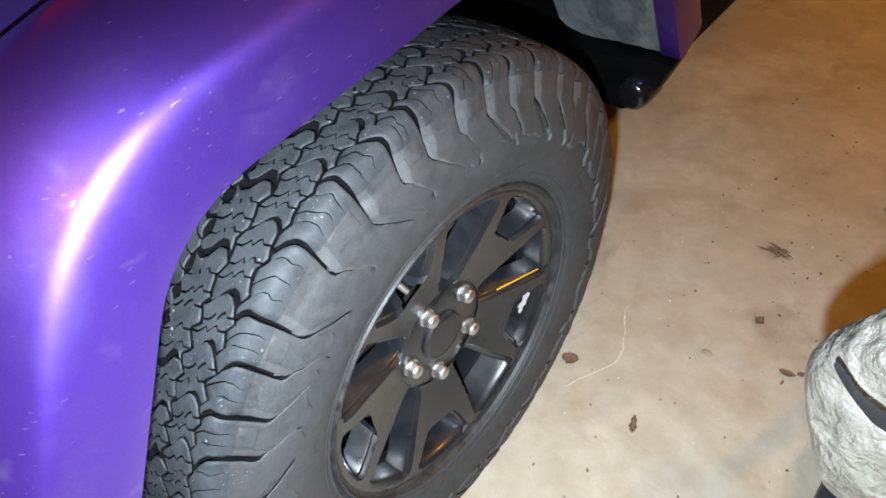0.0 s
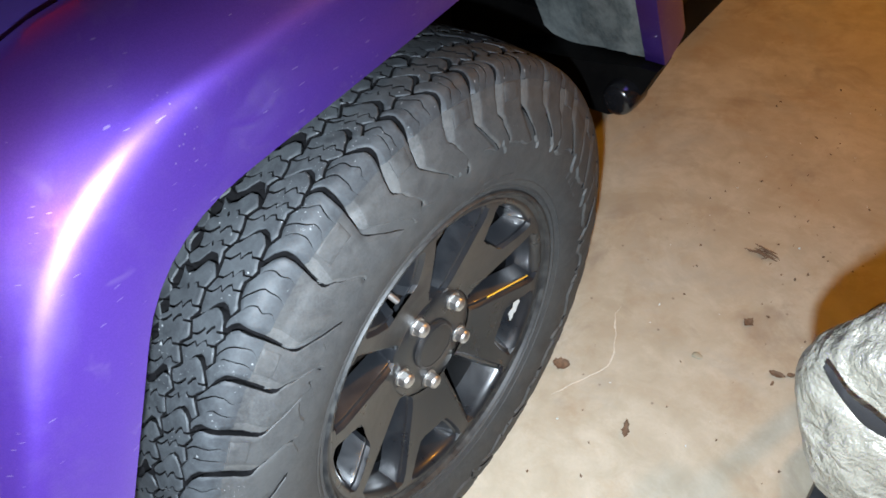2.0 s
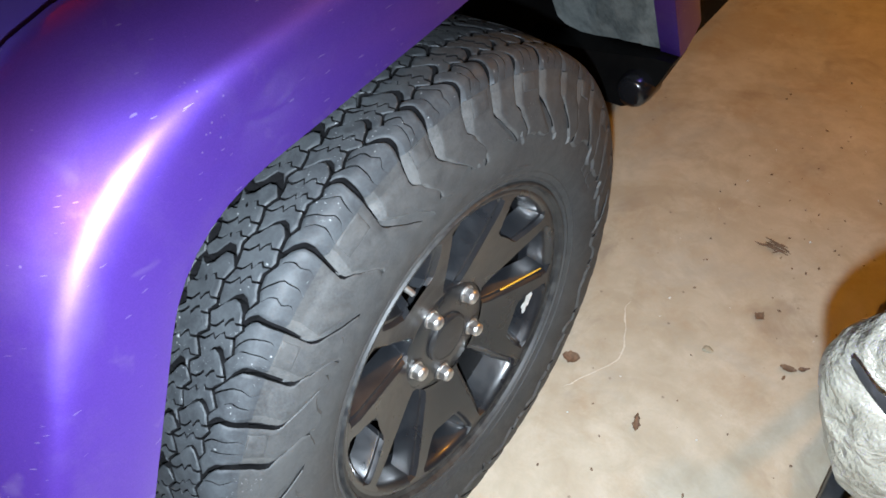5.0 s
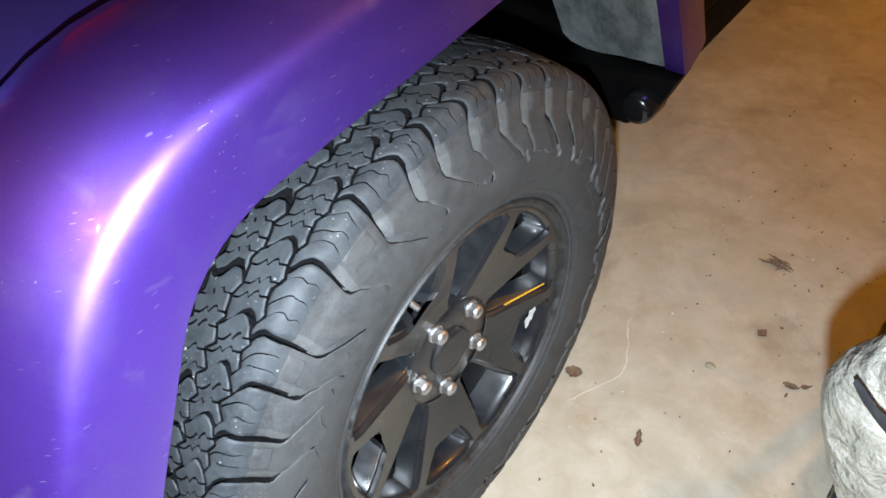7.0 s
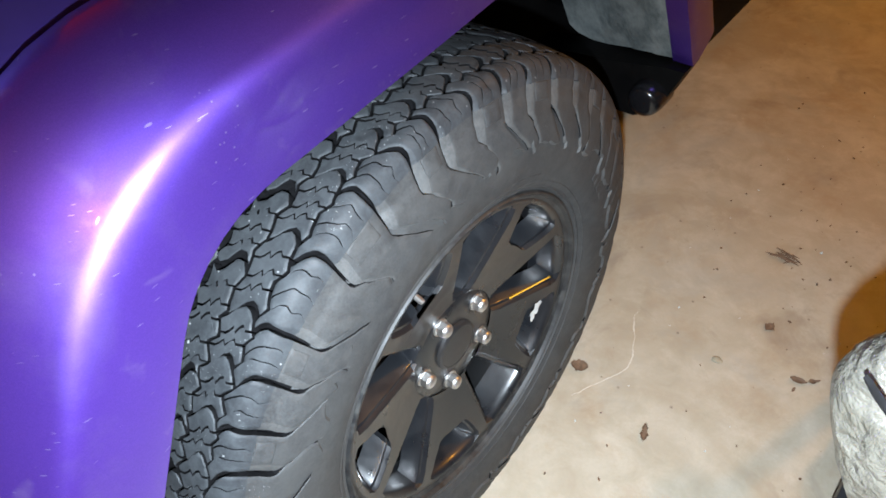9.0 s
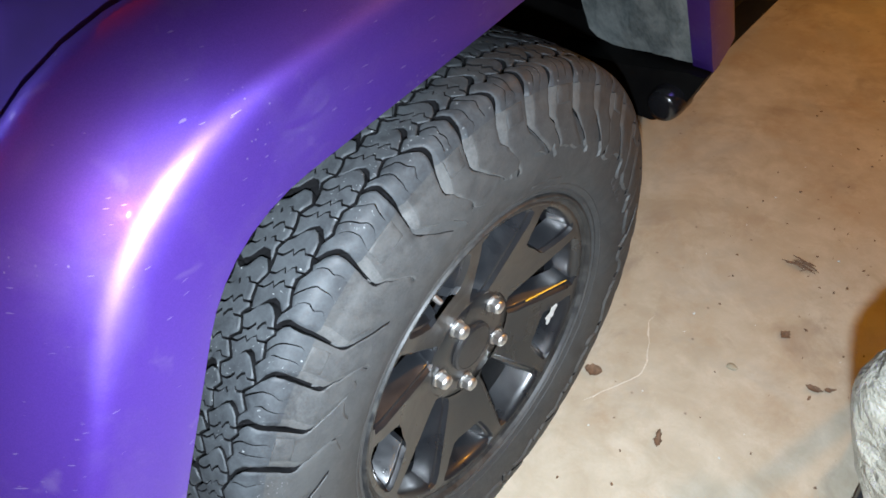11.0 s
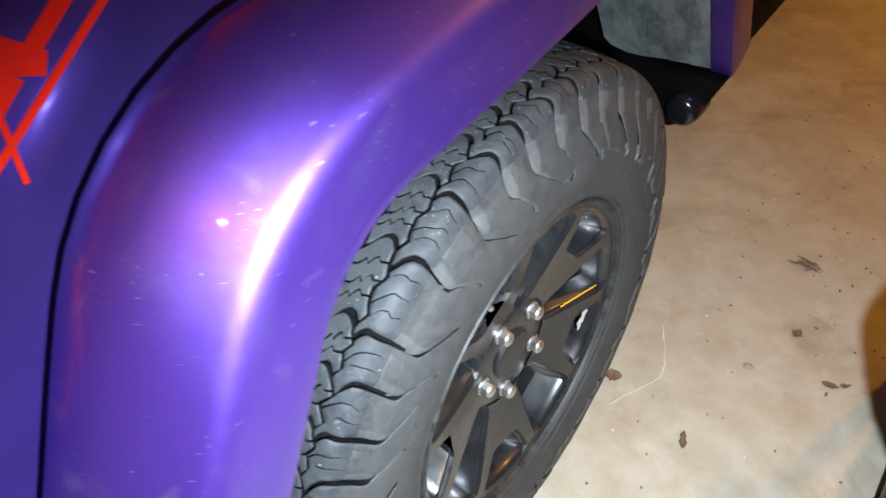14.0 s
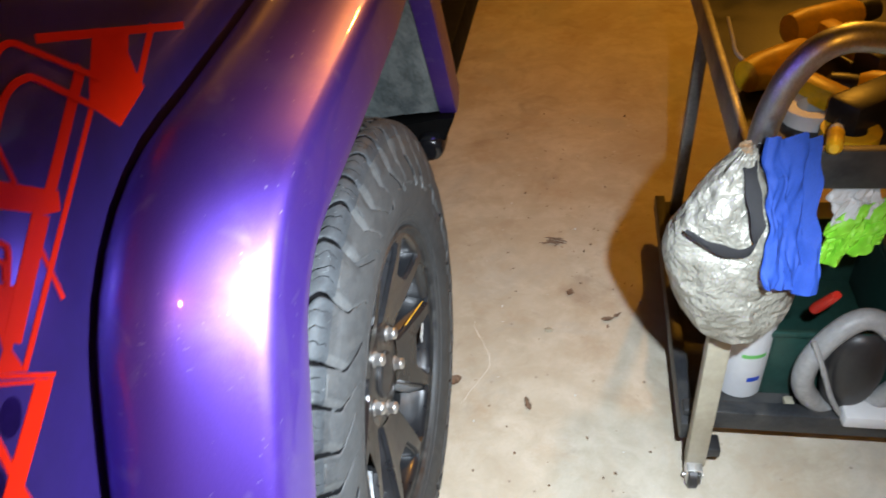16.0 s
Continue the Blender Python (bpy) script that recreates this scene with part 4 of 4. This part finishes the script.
def caster(x, y):
    bm = bmesh.new()
    lathe(bm, [(-0.0095, 0.0), (-0.0095, 0.020), (-0.007, 0.0245), (0.007, 0.0245), (0.0095, 0.020), (0.0095, 0.0)], 28, (x - 0.004, y - 0.018, 0.0248))
    wheel_part = part("caster_wheel", bm, BLACK, cart, "black rubber caster wheel")
    bm = bmesh.new()
    for side in (-0.0165, 0.0085):
        box(bm, (x + side, y - 0.034, 0.016), (x + side + 0.003, y + 0.006, 0.052), 0.001)
    box(bm, (x - 0.0165, y - 0.030, 0.0515), (x + 0.0115, y + 0.016, 0.0555), 0.001)
    tube(bm, [(x - 0.022, y - 0.018, 0.0248), (x + 0.017, y - 0.018, 0.0248)], 0.0045, 10)
    part("caster_fork", bm, CHROME, cart, "bright steel caster fork")


caster(0.454, 0.107)
caster(0.86, 0.110)
caster(0.487, 0.813)
# lever of the brake beside the first caster
plate("brake_lever", (0.474, 0.112, 0.050), (0.500, 0.150, 0.075), BLACK, 0.004)

# push handle: a bright bent pipe with a black clamp
bm = bmesh.new()
tube(bm, spline([(0.462, 0.128, 0.655), (0.460, 0.125, 0.715), (0.461, 0.122, 0.775), (0.474, 0.120, 0.833), (0.497, 0.120, 0.872), (0.527, 0.122, 0.888), (0.560, 0.128, 0.886), (0.60, 0.140, 0.872), (0.64, 0.155, 0.845)], 44), 0.0175, 20)
part("push_handle", bm, CHROME, cart, "bent bright steel push handle")
bm = bmesh.new()
tube(bm, spline([(0.462, 0.127, 0.690), (0.464, 0.124, 0.722), (0.469, 0.122, 0.756)], 6), 0.0225, 20)
box(bm, (0.440, 0.098, 0.655), (0.478, 0.112, 0.725), 0.004)
part("handle_clamp", bm, BLACK, cart, "black plastic clamp")
bm = bmesh.new()
bmesh.ops.create_uvsphere(bm, u_segments=14, v_segments=8, radius=0.0065)
bmesh.ops.transform(bm, matrix=pose(0.456, 0.097, 0.704), verts=bm.verts)
part("clamp_bolt", bm, CHROME, cart, "chrome bolt head")


# ---- things hung on and laid in the cart ----
def crumple(p, amount, scale, seed=0.0):
    v = Vector(p) * scale + Vector((seed, seed * 0.7, -seed))
    a = abs(noise.noise(v)) + 0.5 * abs(noise.noise(v * 2.1)) + 0.25 * abs(noise.noise(v * 4.3))
    return amount * (0.55 - a)


def plastic_bag():
    bag = thing("plastic_bag", "crumpled silvery-grey plastic bag hanging from the cart handle", "bag", (0.44, 0.09, 0.44))
    outline = [(0.776, 0.424, 0.438, 0.012), (0.742, 0.402, 0.450, 0.024), (0.700, 0.376, 0.474, 0.040), (0.655, 0.354, 0.505, 0.054), (0.612, 0.345, 0.520, 0.060), (0.565, 0.358, 0.526, 0.060), (0.515, 0.374, 0.524, 0.054), (0.472, 0.400, 0.508, 0.040), (0.452, 0.420, 0.492, 0.026), (0.444, 0.440, 0.475, 0.010)]
    rows, n = [], 72
    for z, lo, hi, depth in spline(outline, 64):
        row = []
        for k in range(n):
            a = 2 * math.pi * k / n
            c, s = math.cos(a), math.sin(a)
            d = crumple((c * 0.09, s * 0.09, z), 0.011, 13.0) + crumple((c * 0.09, s * 0.09, z * 1.6), 0.0055, 30.0, 3.0)
            w = (hi - lo) / 2 + d * 0.6
            row.append(((lo + hi) / 2 + w * c - 0.44, 0.068 + (depth + d) * s - 0.09, z - 0.44 + d * 0.3))
        rows.append(row)
    bm = bmesh.new()
    verts = grid(bm, rows, closed_v=True)
    bm.faces.new(verts[0])
    bm.faces.new(verts[-1][::-1])
    part("film", bm, FOIL, bag)
    # black drawstring round the bag and up to the clamp
    ribbon = spline([(-0.077, -0.074, 0.245), (-0.050, -0.090, 0.236), (-0.018, -0.094, 0.226), (0.002, -0.092, 0.232), (0.006, -0.088, 0.256), (0.000, -0.074, 0.285), (-0.006, -0.050, 0.315), (-0.006, -0.020, 0.325)], 40)
    bm = bmesh.new()
    rows = []
    for i, p in enumerate(ribbon):
        w = 0.0035 + 0.0050 * min(1.0, i / 8) + 0.001 * math.sin(i * 0.9)
        flat = max(0.0, min(1.0, (i - 18) / 8))
        up = Vector((0.1 + 0.9 * flat, 0.0, 1.0 - 0.9 * flat)).normalized()
        q = Vector(p)
        rows.append([q + up * w, q + Vector((0, -0.0022, 0)), q - up * w, q + Vector((0, 0.0012, 0))])
    verts = grid(bm, rows, closed_v=True)
    bm.faces.new(verts[0])
    bm.faces.new(verts[-1][::-1])
    part("drawstring", bm, RIBBON, bag, "black ribbon drawstring")


plastic_bag()


def cloth(name, label, category, material, corners, fold, seed, n=34, thick=0.002):
    """A hanging rag: a sheet between four corners (top left, top right, bottom right, bottom left), with folds that deepen downwards."""
    a, b, c, d = (Vector(p) for p in corners)
    normal = (b - a).cross(d - a).normalized()
    front, back = [], []
    for i in range(n):
        v = i / (n - 1)
        frow, brow = [], []
        for j in range(n):
            u = j / (n - 1)
            p = a * (1 - u) * (1 - v) + b * u * (1 - v) + c * u * v + d * (1 - u) * v
            k = math.sin(u * 15 + seed + 2.2 * v) * 0.5 + noise.noise(Vector((u * 5, v * 3, seed))) * 1.2 + 0.9 * noise.noise(Vector((u * 14, v * 9, seed)))
            edge = 0.012 * noise.noise(Vector((u * 4, v * 4, seed + 5)))
            p = p + normal * k * fold * (0.4 + 0.6 * v) + Vector((edge, 0, edge))
            frow.append(p)
            brow.append(p - normal * thick)
        front.append(frow)
        back.append(brow)
    bm = bmesh.new()
    f, g = grid(bm, front), grid(bm, [r[::-1] for r in back])
    ring = f[0] + [r[-1] for r in f[1:-1]] + f[-1][::-1] + [r[0] for r in f[-2:0:-1]]
    g = [r[::-1] for r in g]
    low = g[0] + [r[-1] for r in g[1:-1]] + g[-1][::-1] + [r[0] for r in g[-2:0:-1]]
    for i in range(len(ring)):
        j = (i + 1) % len(ring)
        bm.faces.new((ring[i], low[i], low[j], ring[j]))
    return tagged(part(name, bm, material), label, category)


cloth("blue_rag", "bright blue rag hanging over the front of the cart", "rag", BLUE, [(0.456, 0.080, 0.785), (0.520, 0.100, 0.772), (0.526, 0.000, 0.598), (0.456, -0.022, 0.622)], 0.008, 1.3)
cloth("glove", "lime green work glove in a heap on the shelf", "glove", LIME, [(0.585, 0.165, 0.585), (0.690, 0.180, 0.640), (0.660, 0.150, 0.560), (0.575, 0.140, 0.510)], 0.016, 4.1)
cloth("white_rag", "white rag lying above the green glove", "rag", WHITE, [(0.585, 0.185, 0.650), (0.650, 0.190, 0.645), (0.655, 0.168, 0.585), (0.590, 0.166, 0.580)], 0.008, 2.2)


def spray_bottle():
    bottle = thing("white_bottle", "white plastic bottle with green and blue label on the shelf", "bottle", (0.545, 0.262, 0.1005))
    bm = bmesh.new()
    prof = [(0.0, 0.0), (0.0, 0.040), (0.004, 0.045), (0.10, 0.0455), (0.19, 0.045), (0.215, 0.040), (0.24, 0.022), (0.26, 0.014), (0.285, 0.014), (0.285, 0.0)]
    rows = [[(r * math.cos(a), r * math.sin(a), z) for z, r in prof] for a in (2 * math.pi * k / 40 for k in range(40))]
    grid(bm, rows, closed_u=True)
    part("body", bm, WHITE, bottle)
    for name, z0, z1, a0, a1, mat in (("green_band", 0.118, 0.128, -1.9, -0.9, GREEN_INK), ("blue_mark", 0.052, 0.064, -1.5, -0.95, BLUE_INK)):
        bm = bmesh.new()
        grid(bm, [[(0.0459 * math.cos(a), 0.0459 * math.sin(a), z) for z in (z0, z1)] for a in np.linspace(a0, a1, 10)])
        part(name, bm, mat, bottle)


spray_bottle()


def crate():
    tub = thing("parts_tub", "dark green plastic tub standing on the lower shelf", "tub", (0.70, 0.36, 0.1005))
    for name, lo, hi in (("base", (-0.114, -0.119, 0.0), (0.124, 0.199, 0.005)), ("wall", (-0.115, -0.125, 0.0), (0.125, -0.120, 0.166)), ("wall", (-0.115, 0.200, 0.0), (0.125, 0.205, 0.166)), ("wall", (-0.120, -0.125, 0.0), (-0.115, 0.205, 0.166)), ("wall", (0.125, -0.125, 0.0), (0.130, 0.205, 0.166))):
        part(name, box(bmesh.new(), lo, hi, 0.001), GREEN, tub)
    bm = bmesh.new()
    box(bm, (-0.126, -0.132, 0.165), (0.136, -0.122, 0.178), 0.003)
    box(bm, (-0.126, 0.202, 0.165), (0.136, 0.212, 0.178), 0.003)
    box(bm, (-0.127, -0.124, 0.1655), (-0.117, 0.204, 0.1775), 0.003)
    box(bm, (0.127, -0.124, 0.1655), (0.137, 0.204, 0.1775), 0.003)
    part("rim", bm, GREEN, tub)


crate()


def knee_guard():
    """A grey padded guard with a black shell, standing on the front of the shelf."""
    guard = thing("knee_pad", "grey foam knee pad with black shell and strap", "knee pad", (0.705, 0.205, 0.18))
    bm = bmesh.new()
    ring = [(0.072 * math.cos(a) * (1 + 0.12 * math.cos(2 * a)), -0.012 - 0.02 * math.cos(a) ** 2, 0.118 * math.sin(a)) for a in (2 * math.pi * k / 48 for k in range(48))]
    tube(bm, [Vector(p) + Vector((0, 0, 0.06)) for p in ring + ring[:1]], [0.019] * 49, 14, caps=False)
    part("padding", bm, HOSE, guard)
    bm = bmesh.new()
    rows = []
    for i in range(13):
        v = i / 12
        rows.append([((0.050 * math.cos(a)) * math.sin(math.pi * (0.06 + 0.88 * v)), -0.022 - 0.030 * math.sin(math.pi * (0.06 + 0.88 * v)) * math.sin(a), 0.06 + 0.094 * math.cos(math.pi * v)) for a in np.linspace(0, math.pi, 17)])
    grid(bm, rows)
    part("shell", bm, BLACK, guard, "glossy black hard shell")
    bm = bmesh.new()
    tube(bm, spline([(-0.085, -0.040, 0.150), (-0.060, -0.052, 0.090), (-0.028, -0.052, 0.010), (0.010, -0.046, -0.050), (0.05, -0.03, -0.065)], 24), 0.0048, 8)
    part("strap", bm, HOSE, guard)


knee_guard()
bm = bmesh.new()
box(bm, (0.700, 0.135, 0.1355), (0.790, 0.183, 0.166), 0.006, None)
tagged(part("white_block", bm, WHITE), "small white foam block on the front rail", "block")
bm = bmesh.new()
box(bm, (0.622, 0.200, 0.1005), (0.640, 0.222, 0.112), 0.003)
tagged(part("yellow_cap", bm, CREAM), "pale yellow bottle cap lying on the shelf", "cap")
bm = bmesh.new()
tube(bm, spline([(0.635, 0.235, 0.335), (0.640, 0.215, 0.372), (0.648, 0.200, 0.405)], 8), [0.009, 0.010, 0.010, 0.0095, 0.009, 0.009, 0.0085, 0.007], 12)
tagged(part("screwdriver", bm, RED), "red screwdriver handle sticking out of the tub", "screwdriver")
bm = bmesh.new()
prof = [(0.0, 0.0), (0.0, 0.060), (0.16, 0.072), (0.165, 0.076), (0.172, 0.076), (0.172, 0.069), (0.02, 0.056), (0.02, 0.0)]
rows = [[(0.535 + r * math.cos(a), 0.60 + r * math.sin(a), 0.1005 + z) for z, r in prof] for a in (2 * math.pi * k / 36 for k in range(36))]
grid(bm, rows, closed_u=True)
tagged(part("tub", bm, OLIVE), "dull yellow plastic pail on the lower shelf", "pail")


def drill(at, turn, body_mat, label):
    """A cordless drill lying on its side: housing, chuck, handle and battery."""
    tool = thing("cordless_drill", label, "drill", at, "tools in the cart tray")
    tool.rotation_euler = (0, 0, radians(turn))
    bm = bmesh.new()
    rows = [[(x, r * math.cos(a), 0.032 + r * math.sin(a)) for a in (2 * math.pi * k / 20 for k in range(20))] for x, r in ((-0.080, 0.010), (-0.078, 0.026), (-0.050, 0.031), (0.000, 0.031), (0.045, 0.029), (0.060, 0.022))]
    verts = grid(bm, rows, closed_v=True)
    bm.faces.new(verts[0])
    bm.faces.new(verts[-1])
    part("housing", bm, body_mat, tool)
    bm = bmesh.new()
    rows = [[(x, r * math.cos(a), 0.032 + r * math.sin(a)) for a in (2 * math.pi * k / 16 for k in range(16))] for x, r in ((0.059, 0.020), (0.075, 0.021), (0.098, 0.019), (0.106, 0.008))]
    verts = grid(bm, rows, closed_v=True)
    bm.faces.new(verts[-1])
    part("chuck", bm, BLACK, tool, "black keyless chuck")
    bm = bmesh.new()
    box(bm, (-0.045, -0.150, 0.012), (-0.008, -0.020, 0.050), 0.010)
    part("handle", bm, body_mat, tool)
    bm = bmesh.new()
    box(bm, (-0.075, -0.205, 0.002), (0.045, -0.150, 0.064), 0.008)
    part("battery", bm, BLACK, tool, "black slide battery")


drill((0.555, 0.44, 0.668), 35, YELLOW, "orange-yellow cordless drill lying in the cart tray")
drill((0.660, 0.60, 0.668), 25, YELLOW, "yellow and black cordless drill beside the tray rim")
drill((0.700, 0.33, 0.668), 160, YELLOW, "yellow power tool with black battery in the tray")


def tape_roll(x, y, z, mat, label):
    bm = bmesh.new()
    prof = [(0.0, 0.022), (0.0, 0.040), (0.024, 0.040), (0.024, 0.022)]
    grid(bm, [[(x + r * math.cos(a), y + r * math.sin(a), z + h) for h, r in prof] for a in (2 * math.pi * k / 36 for k in range(36))], closed_u=True, closed_v=True)
    tagged(part("tape_roll", bm, mat), label, "tape roll")


tape_roll(0.612, 0.245, 0.668, YELLOW, "yellow tape roll lying in the tray")
tape_roll(0.575, 0.315, 0.668, WHITE, "white tape roll lying in the tray")
bm = bmesh.new()
tube(bm, spline([(0.490, 0.60, 0.712), (0.482, 0.50, 0.722), (0.484, 0.44, 0.716), (0.520, 0.395, 0.705), (0.560, 0.37, 0.700)], 30), 0.0032, 8)
tagged(part("lanyard", bm, WHITE), "thin white cord looped over the tray rim", "lanyard")
bm = bmesh.new()
box(bm, (0.80, 0.20, 0.668), (1.02, 0.50, 0.78), 0.012)
tagged(part("tool_case", bm, BLACK), "black plastic tool case in the tray", "case")


def yellow_screwdriver():
    tool = thing("screwdriver", "yellow screwdriver with white collar lying across the tray edge", "screwdriver", (0.0, 0.0, 0.0))
    a, b = Vector((0.556, 0.138, 0.7275)), Vector((0.588, 0.236, 0.7045))
    bm = bmesh.new()
    tube(bm, [a.lerp(b, t) for t in (0.0, 0.06, 0.3, 0.45, 0.6, 0.64)], [0.006, 0.0105, 0.0115, 0.0095, 0.0115, 0.008], 14)
    part("handle", bm, YELLOW, tool)
    bm = bmesh.new()
    tube(bm, [a.lerp(b, t) for t in (0.63, 0.66, 0.80, 0.83)], [0.008, 0.0095, 0.0095, 0.005], 14)
    part("collar", bm, WHITE, tool, "white plastic collar")
    bm = bmesh.new()
    tube(bm, [a.lerp(b, 0.82), a.lerp(b, 1.25)], 0.0028, 8)
    part("shaft", bm, CHROME, tool, "thin steel shaft")


yellow_screwdriver()


# ---- litter on the floor ----
def curled_leaf(name, label, x, y, size, turn, slim, seed):
    bm = bmesh.new()
    n = 9
    rows_top, rows_low = [], []
    for i in range(n):
        u = i / (n - 1) * 2 - 1
        half = slim * (1 - abs(u) ** 2.2) * (1 + 1.1 * noise.noise(Vector((u * 4.3, seed * 3.1, 0)))) + 0.05
        row = []
        for j in range(5):
            v = j / 2 - 1
            row.append(Vector((u * size / 2, v * half * size / 2, 0.0012 + size * (0.10 * v * v + 0.08 * u * u + 0.05 * noise.noise(Vector((u * 2, v * 2, seed)))) + 0.0)))
        rows_top.append([p + Vector((0, 0, 0.0006)) for p in row])
        rows_low.append(row)
    base = min(p.z for r in rows_low for p in r)
    m = pose(x, y, 0.0004 - base, 0, 0, turn)
    grid(bm, [[m @ p for p in r] for r in rows_top])
    grid(bm, [[m @ p for p in r[::-1]] for r in rows_low])
    return tagged(part(name, bm, LEAF), label, "leaf")


curled_leaf("dry_leaf", "brown dry leaf on the concrete", -0.045, 0.305, 0.034, 20, 0.75, 1.0)
curled_leaf("dry_leaf", "slim curled dry leaf on the concrete", 0.126, 0.250, 0.036, 110, 0.32, 2.0)
curled_leaf("dry_leaf", "small dark curled leaf on the concrete", 0.301, 0.515, 0.030, 10, 0.4, 3.0)
curled_leaf("dry_leaf", "small dark curled leaf on the concrete", 0.325, 0.530, 0.022, 40, 0.35, 4.0)
curled_leaf("dry_leaf", "small rust-brown leaf scrap on the concrete", 0.210, 0.605, 0.026, 75, 0.6, 5.0)


def twig_cluster():
    rng = random.Random(4)
    bm = bmesh.new()
    for k in range(13):
        a = rng.uniform(-0.9, 0.9) + (math.pi if rng.random() < 0.4 else 0)
        c = Vector((0.163 + rng.uniform(-0.016, 0.016), 0.805 + rng.uniform(-0.012, 0.012), 0.0022))
        w = Vector((math.cos(a), math.sin(a) * 0.7, 0)) * rng.uniform(0.012, 0.034)
        lift = Vector((0, 0, rng.uniform(0, 0.006)))
        tube(bm, [c - w, c + lift, c + w], [0.0008, rng.uniform(0.0012, 0.0024), 0.0006], 6)
    tagged(part("twig_cluster", bm, LEAF), "cluster of reddish dry seed stalks on the concrete", "twigs")


twig_cluster()


def crumbs():
    """Grit and scraps too small and many to count."""
    rng = random.Random(11)
    for name, mat, count, sizes, label in (("grit", LEAF, 90, (0.0010, 0.0032), "dark grit and plant scraps scattered on the concrete"), ("pale_grit", CHIP, 26, (0.001, 0.0026), "pale grit scattered on the concrete")):
        bm = bmesh.new()
        for k in range(count):
            x, y = rng.uniform(-0.02, 0.42), rng.uniform(0.02, 1.5)
            s = rng.uniform(*sizes)
            m = pose(x, y, s * 0.3, rng.uniform(0, 360), rng.uniform(0, 360), rng.uniform(0, 360)) @ Matrix.Diagonal((s * rng.uniform(0.8, 2.2), s, s * 0.5, 1))
            bmesh.ops.create_icosphere(bm, subdivisions=1, radius=1.0, matrix=m)
        tagged(part(name, bm, mat, smooth=False), label, "grit", kind="stuff")


crumbs()
bm = bmesh.new()
bmesh.ops.create_icosphere(bm, subdivisions=2, radius=1.0, matrix=pose(0.161, 0.473, 0.0018) @ Matrix.Diagonal((0.011, 0.008, 0.0022, 1)))
for v in bm.verts:
    v.co += Vector((1, 1, 0)) * 0.003 * noise.noise(v.co * 160)
tagged(part("pale_chip", bm, CREAM), "pale yellowish chip of wood on the concrete", "chip")

# pale scrape line in the concrete's skin
bm = bmesh.new()
line = spline([(-0.022, 0.505), (-0.016, 0.470), (0.008, 0.425), (0.026, 0.385), (0.030, 0.352), (0.011, 0.309), (-0.012, 0.262), (-0.024, 0.236)], 60)
rows = []
for i, (x, y) in enumerate(line):
    w = (0.0006 + 0.0042 * abs(noise.noise(Vector((i * 0.43, 3.0, 0))))) * min(1.0, i / 12, (59.5 - i) / 12)
    jx = 0.004 * noise.noise(Vector((i * 0.22, 0, 0)))
    rows.append([(x - w + jx, y, 0.0003), (x + jx, y + w * 0.3, 0.0007), (x + w + jx, y, 0.0003)])
grid(bm, rows)
tagged(part("scrape", bm, surface("pale_scrape", (0.60, 0.56, 0.47), 0.75, vary=0.15, grain=240, relief=0.0)), "pale scrape line on the concrete floor", "scrape", kind="structure")
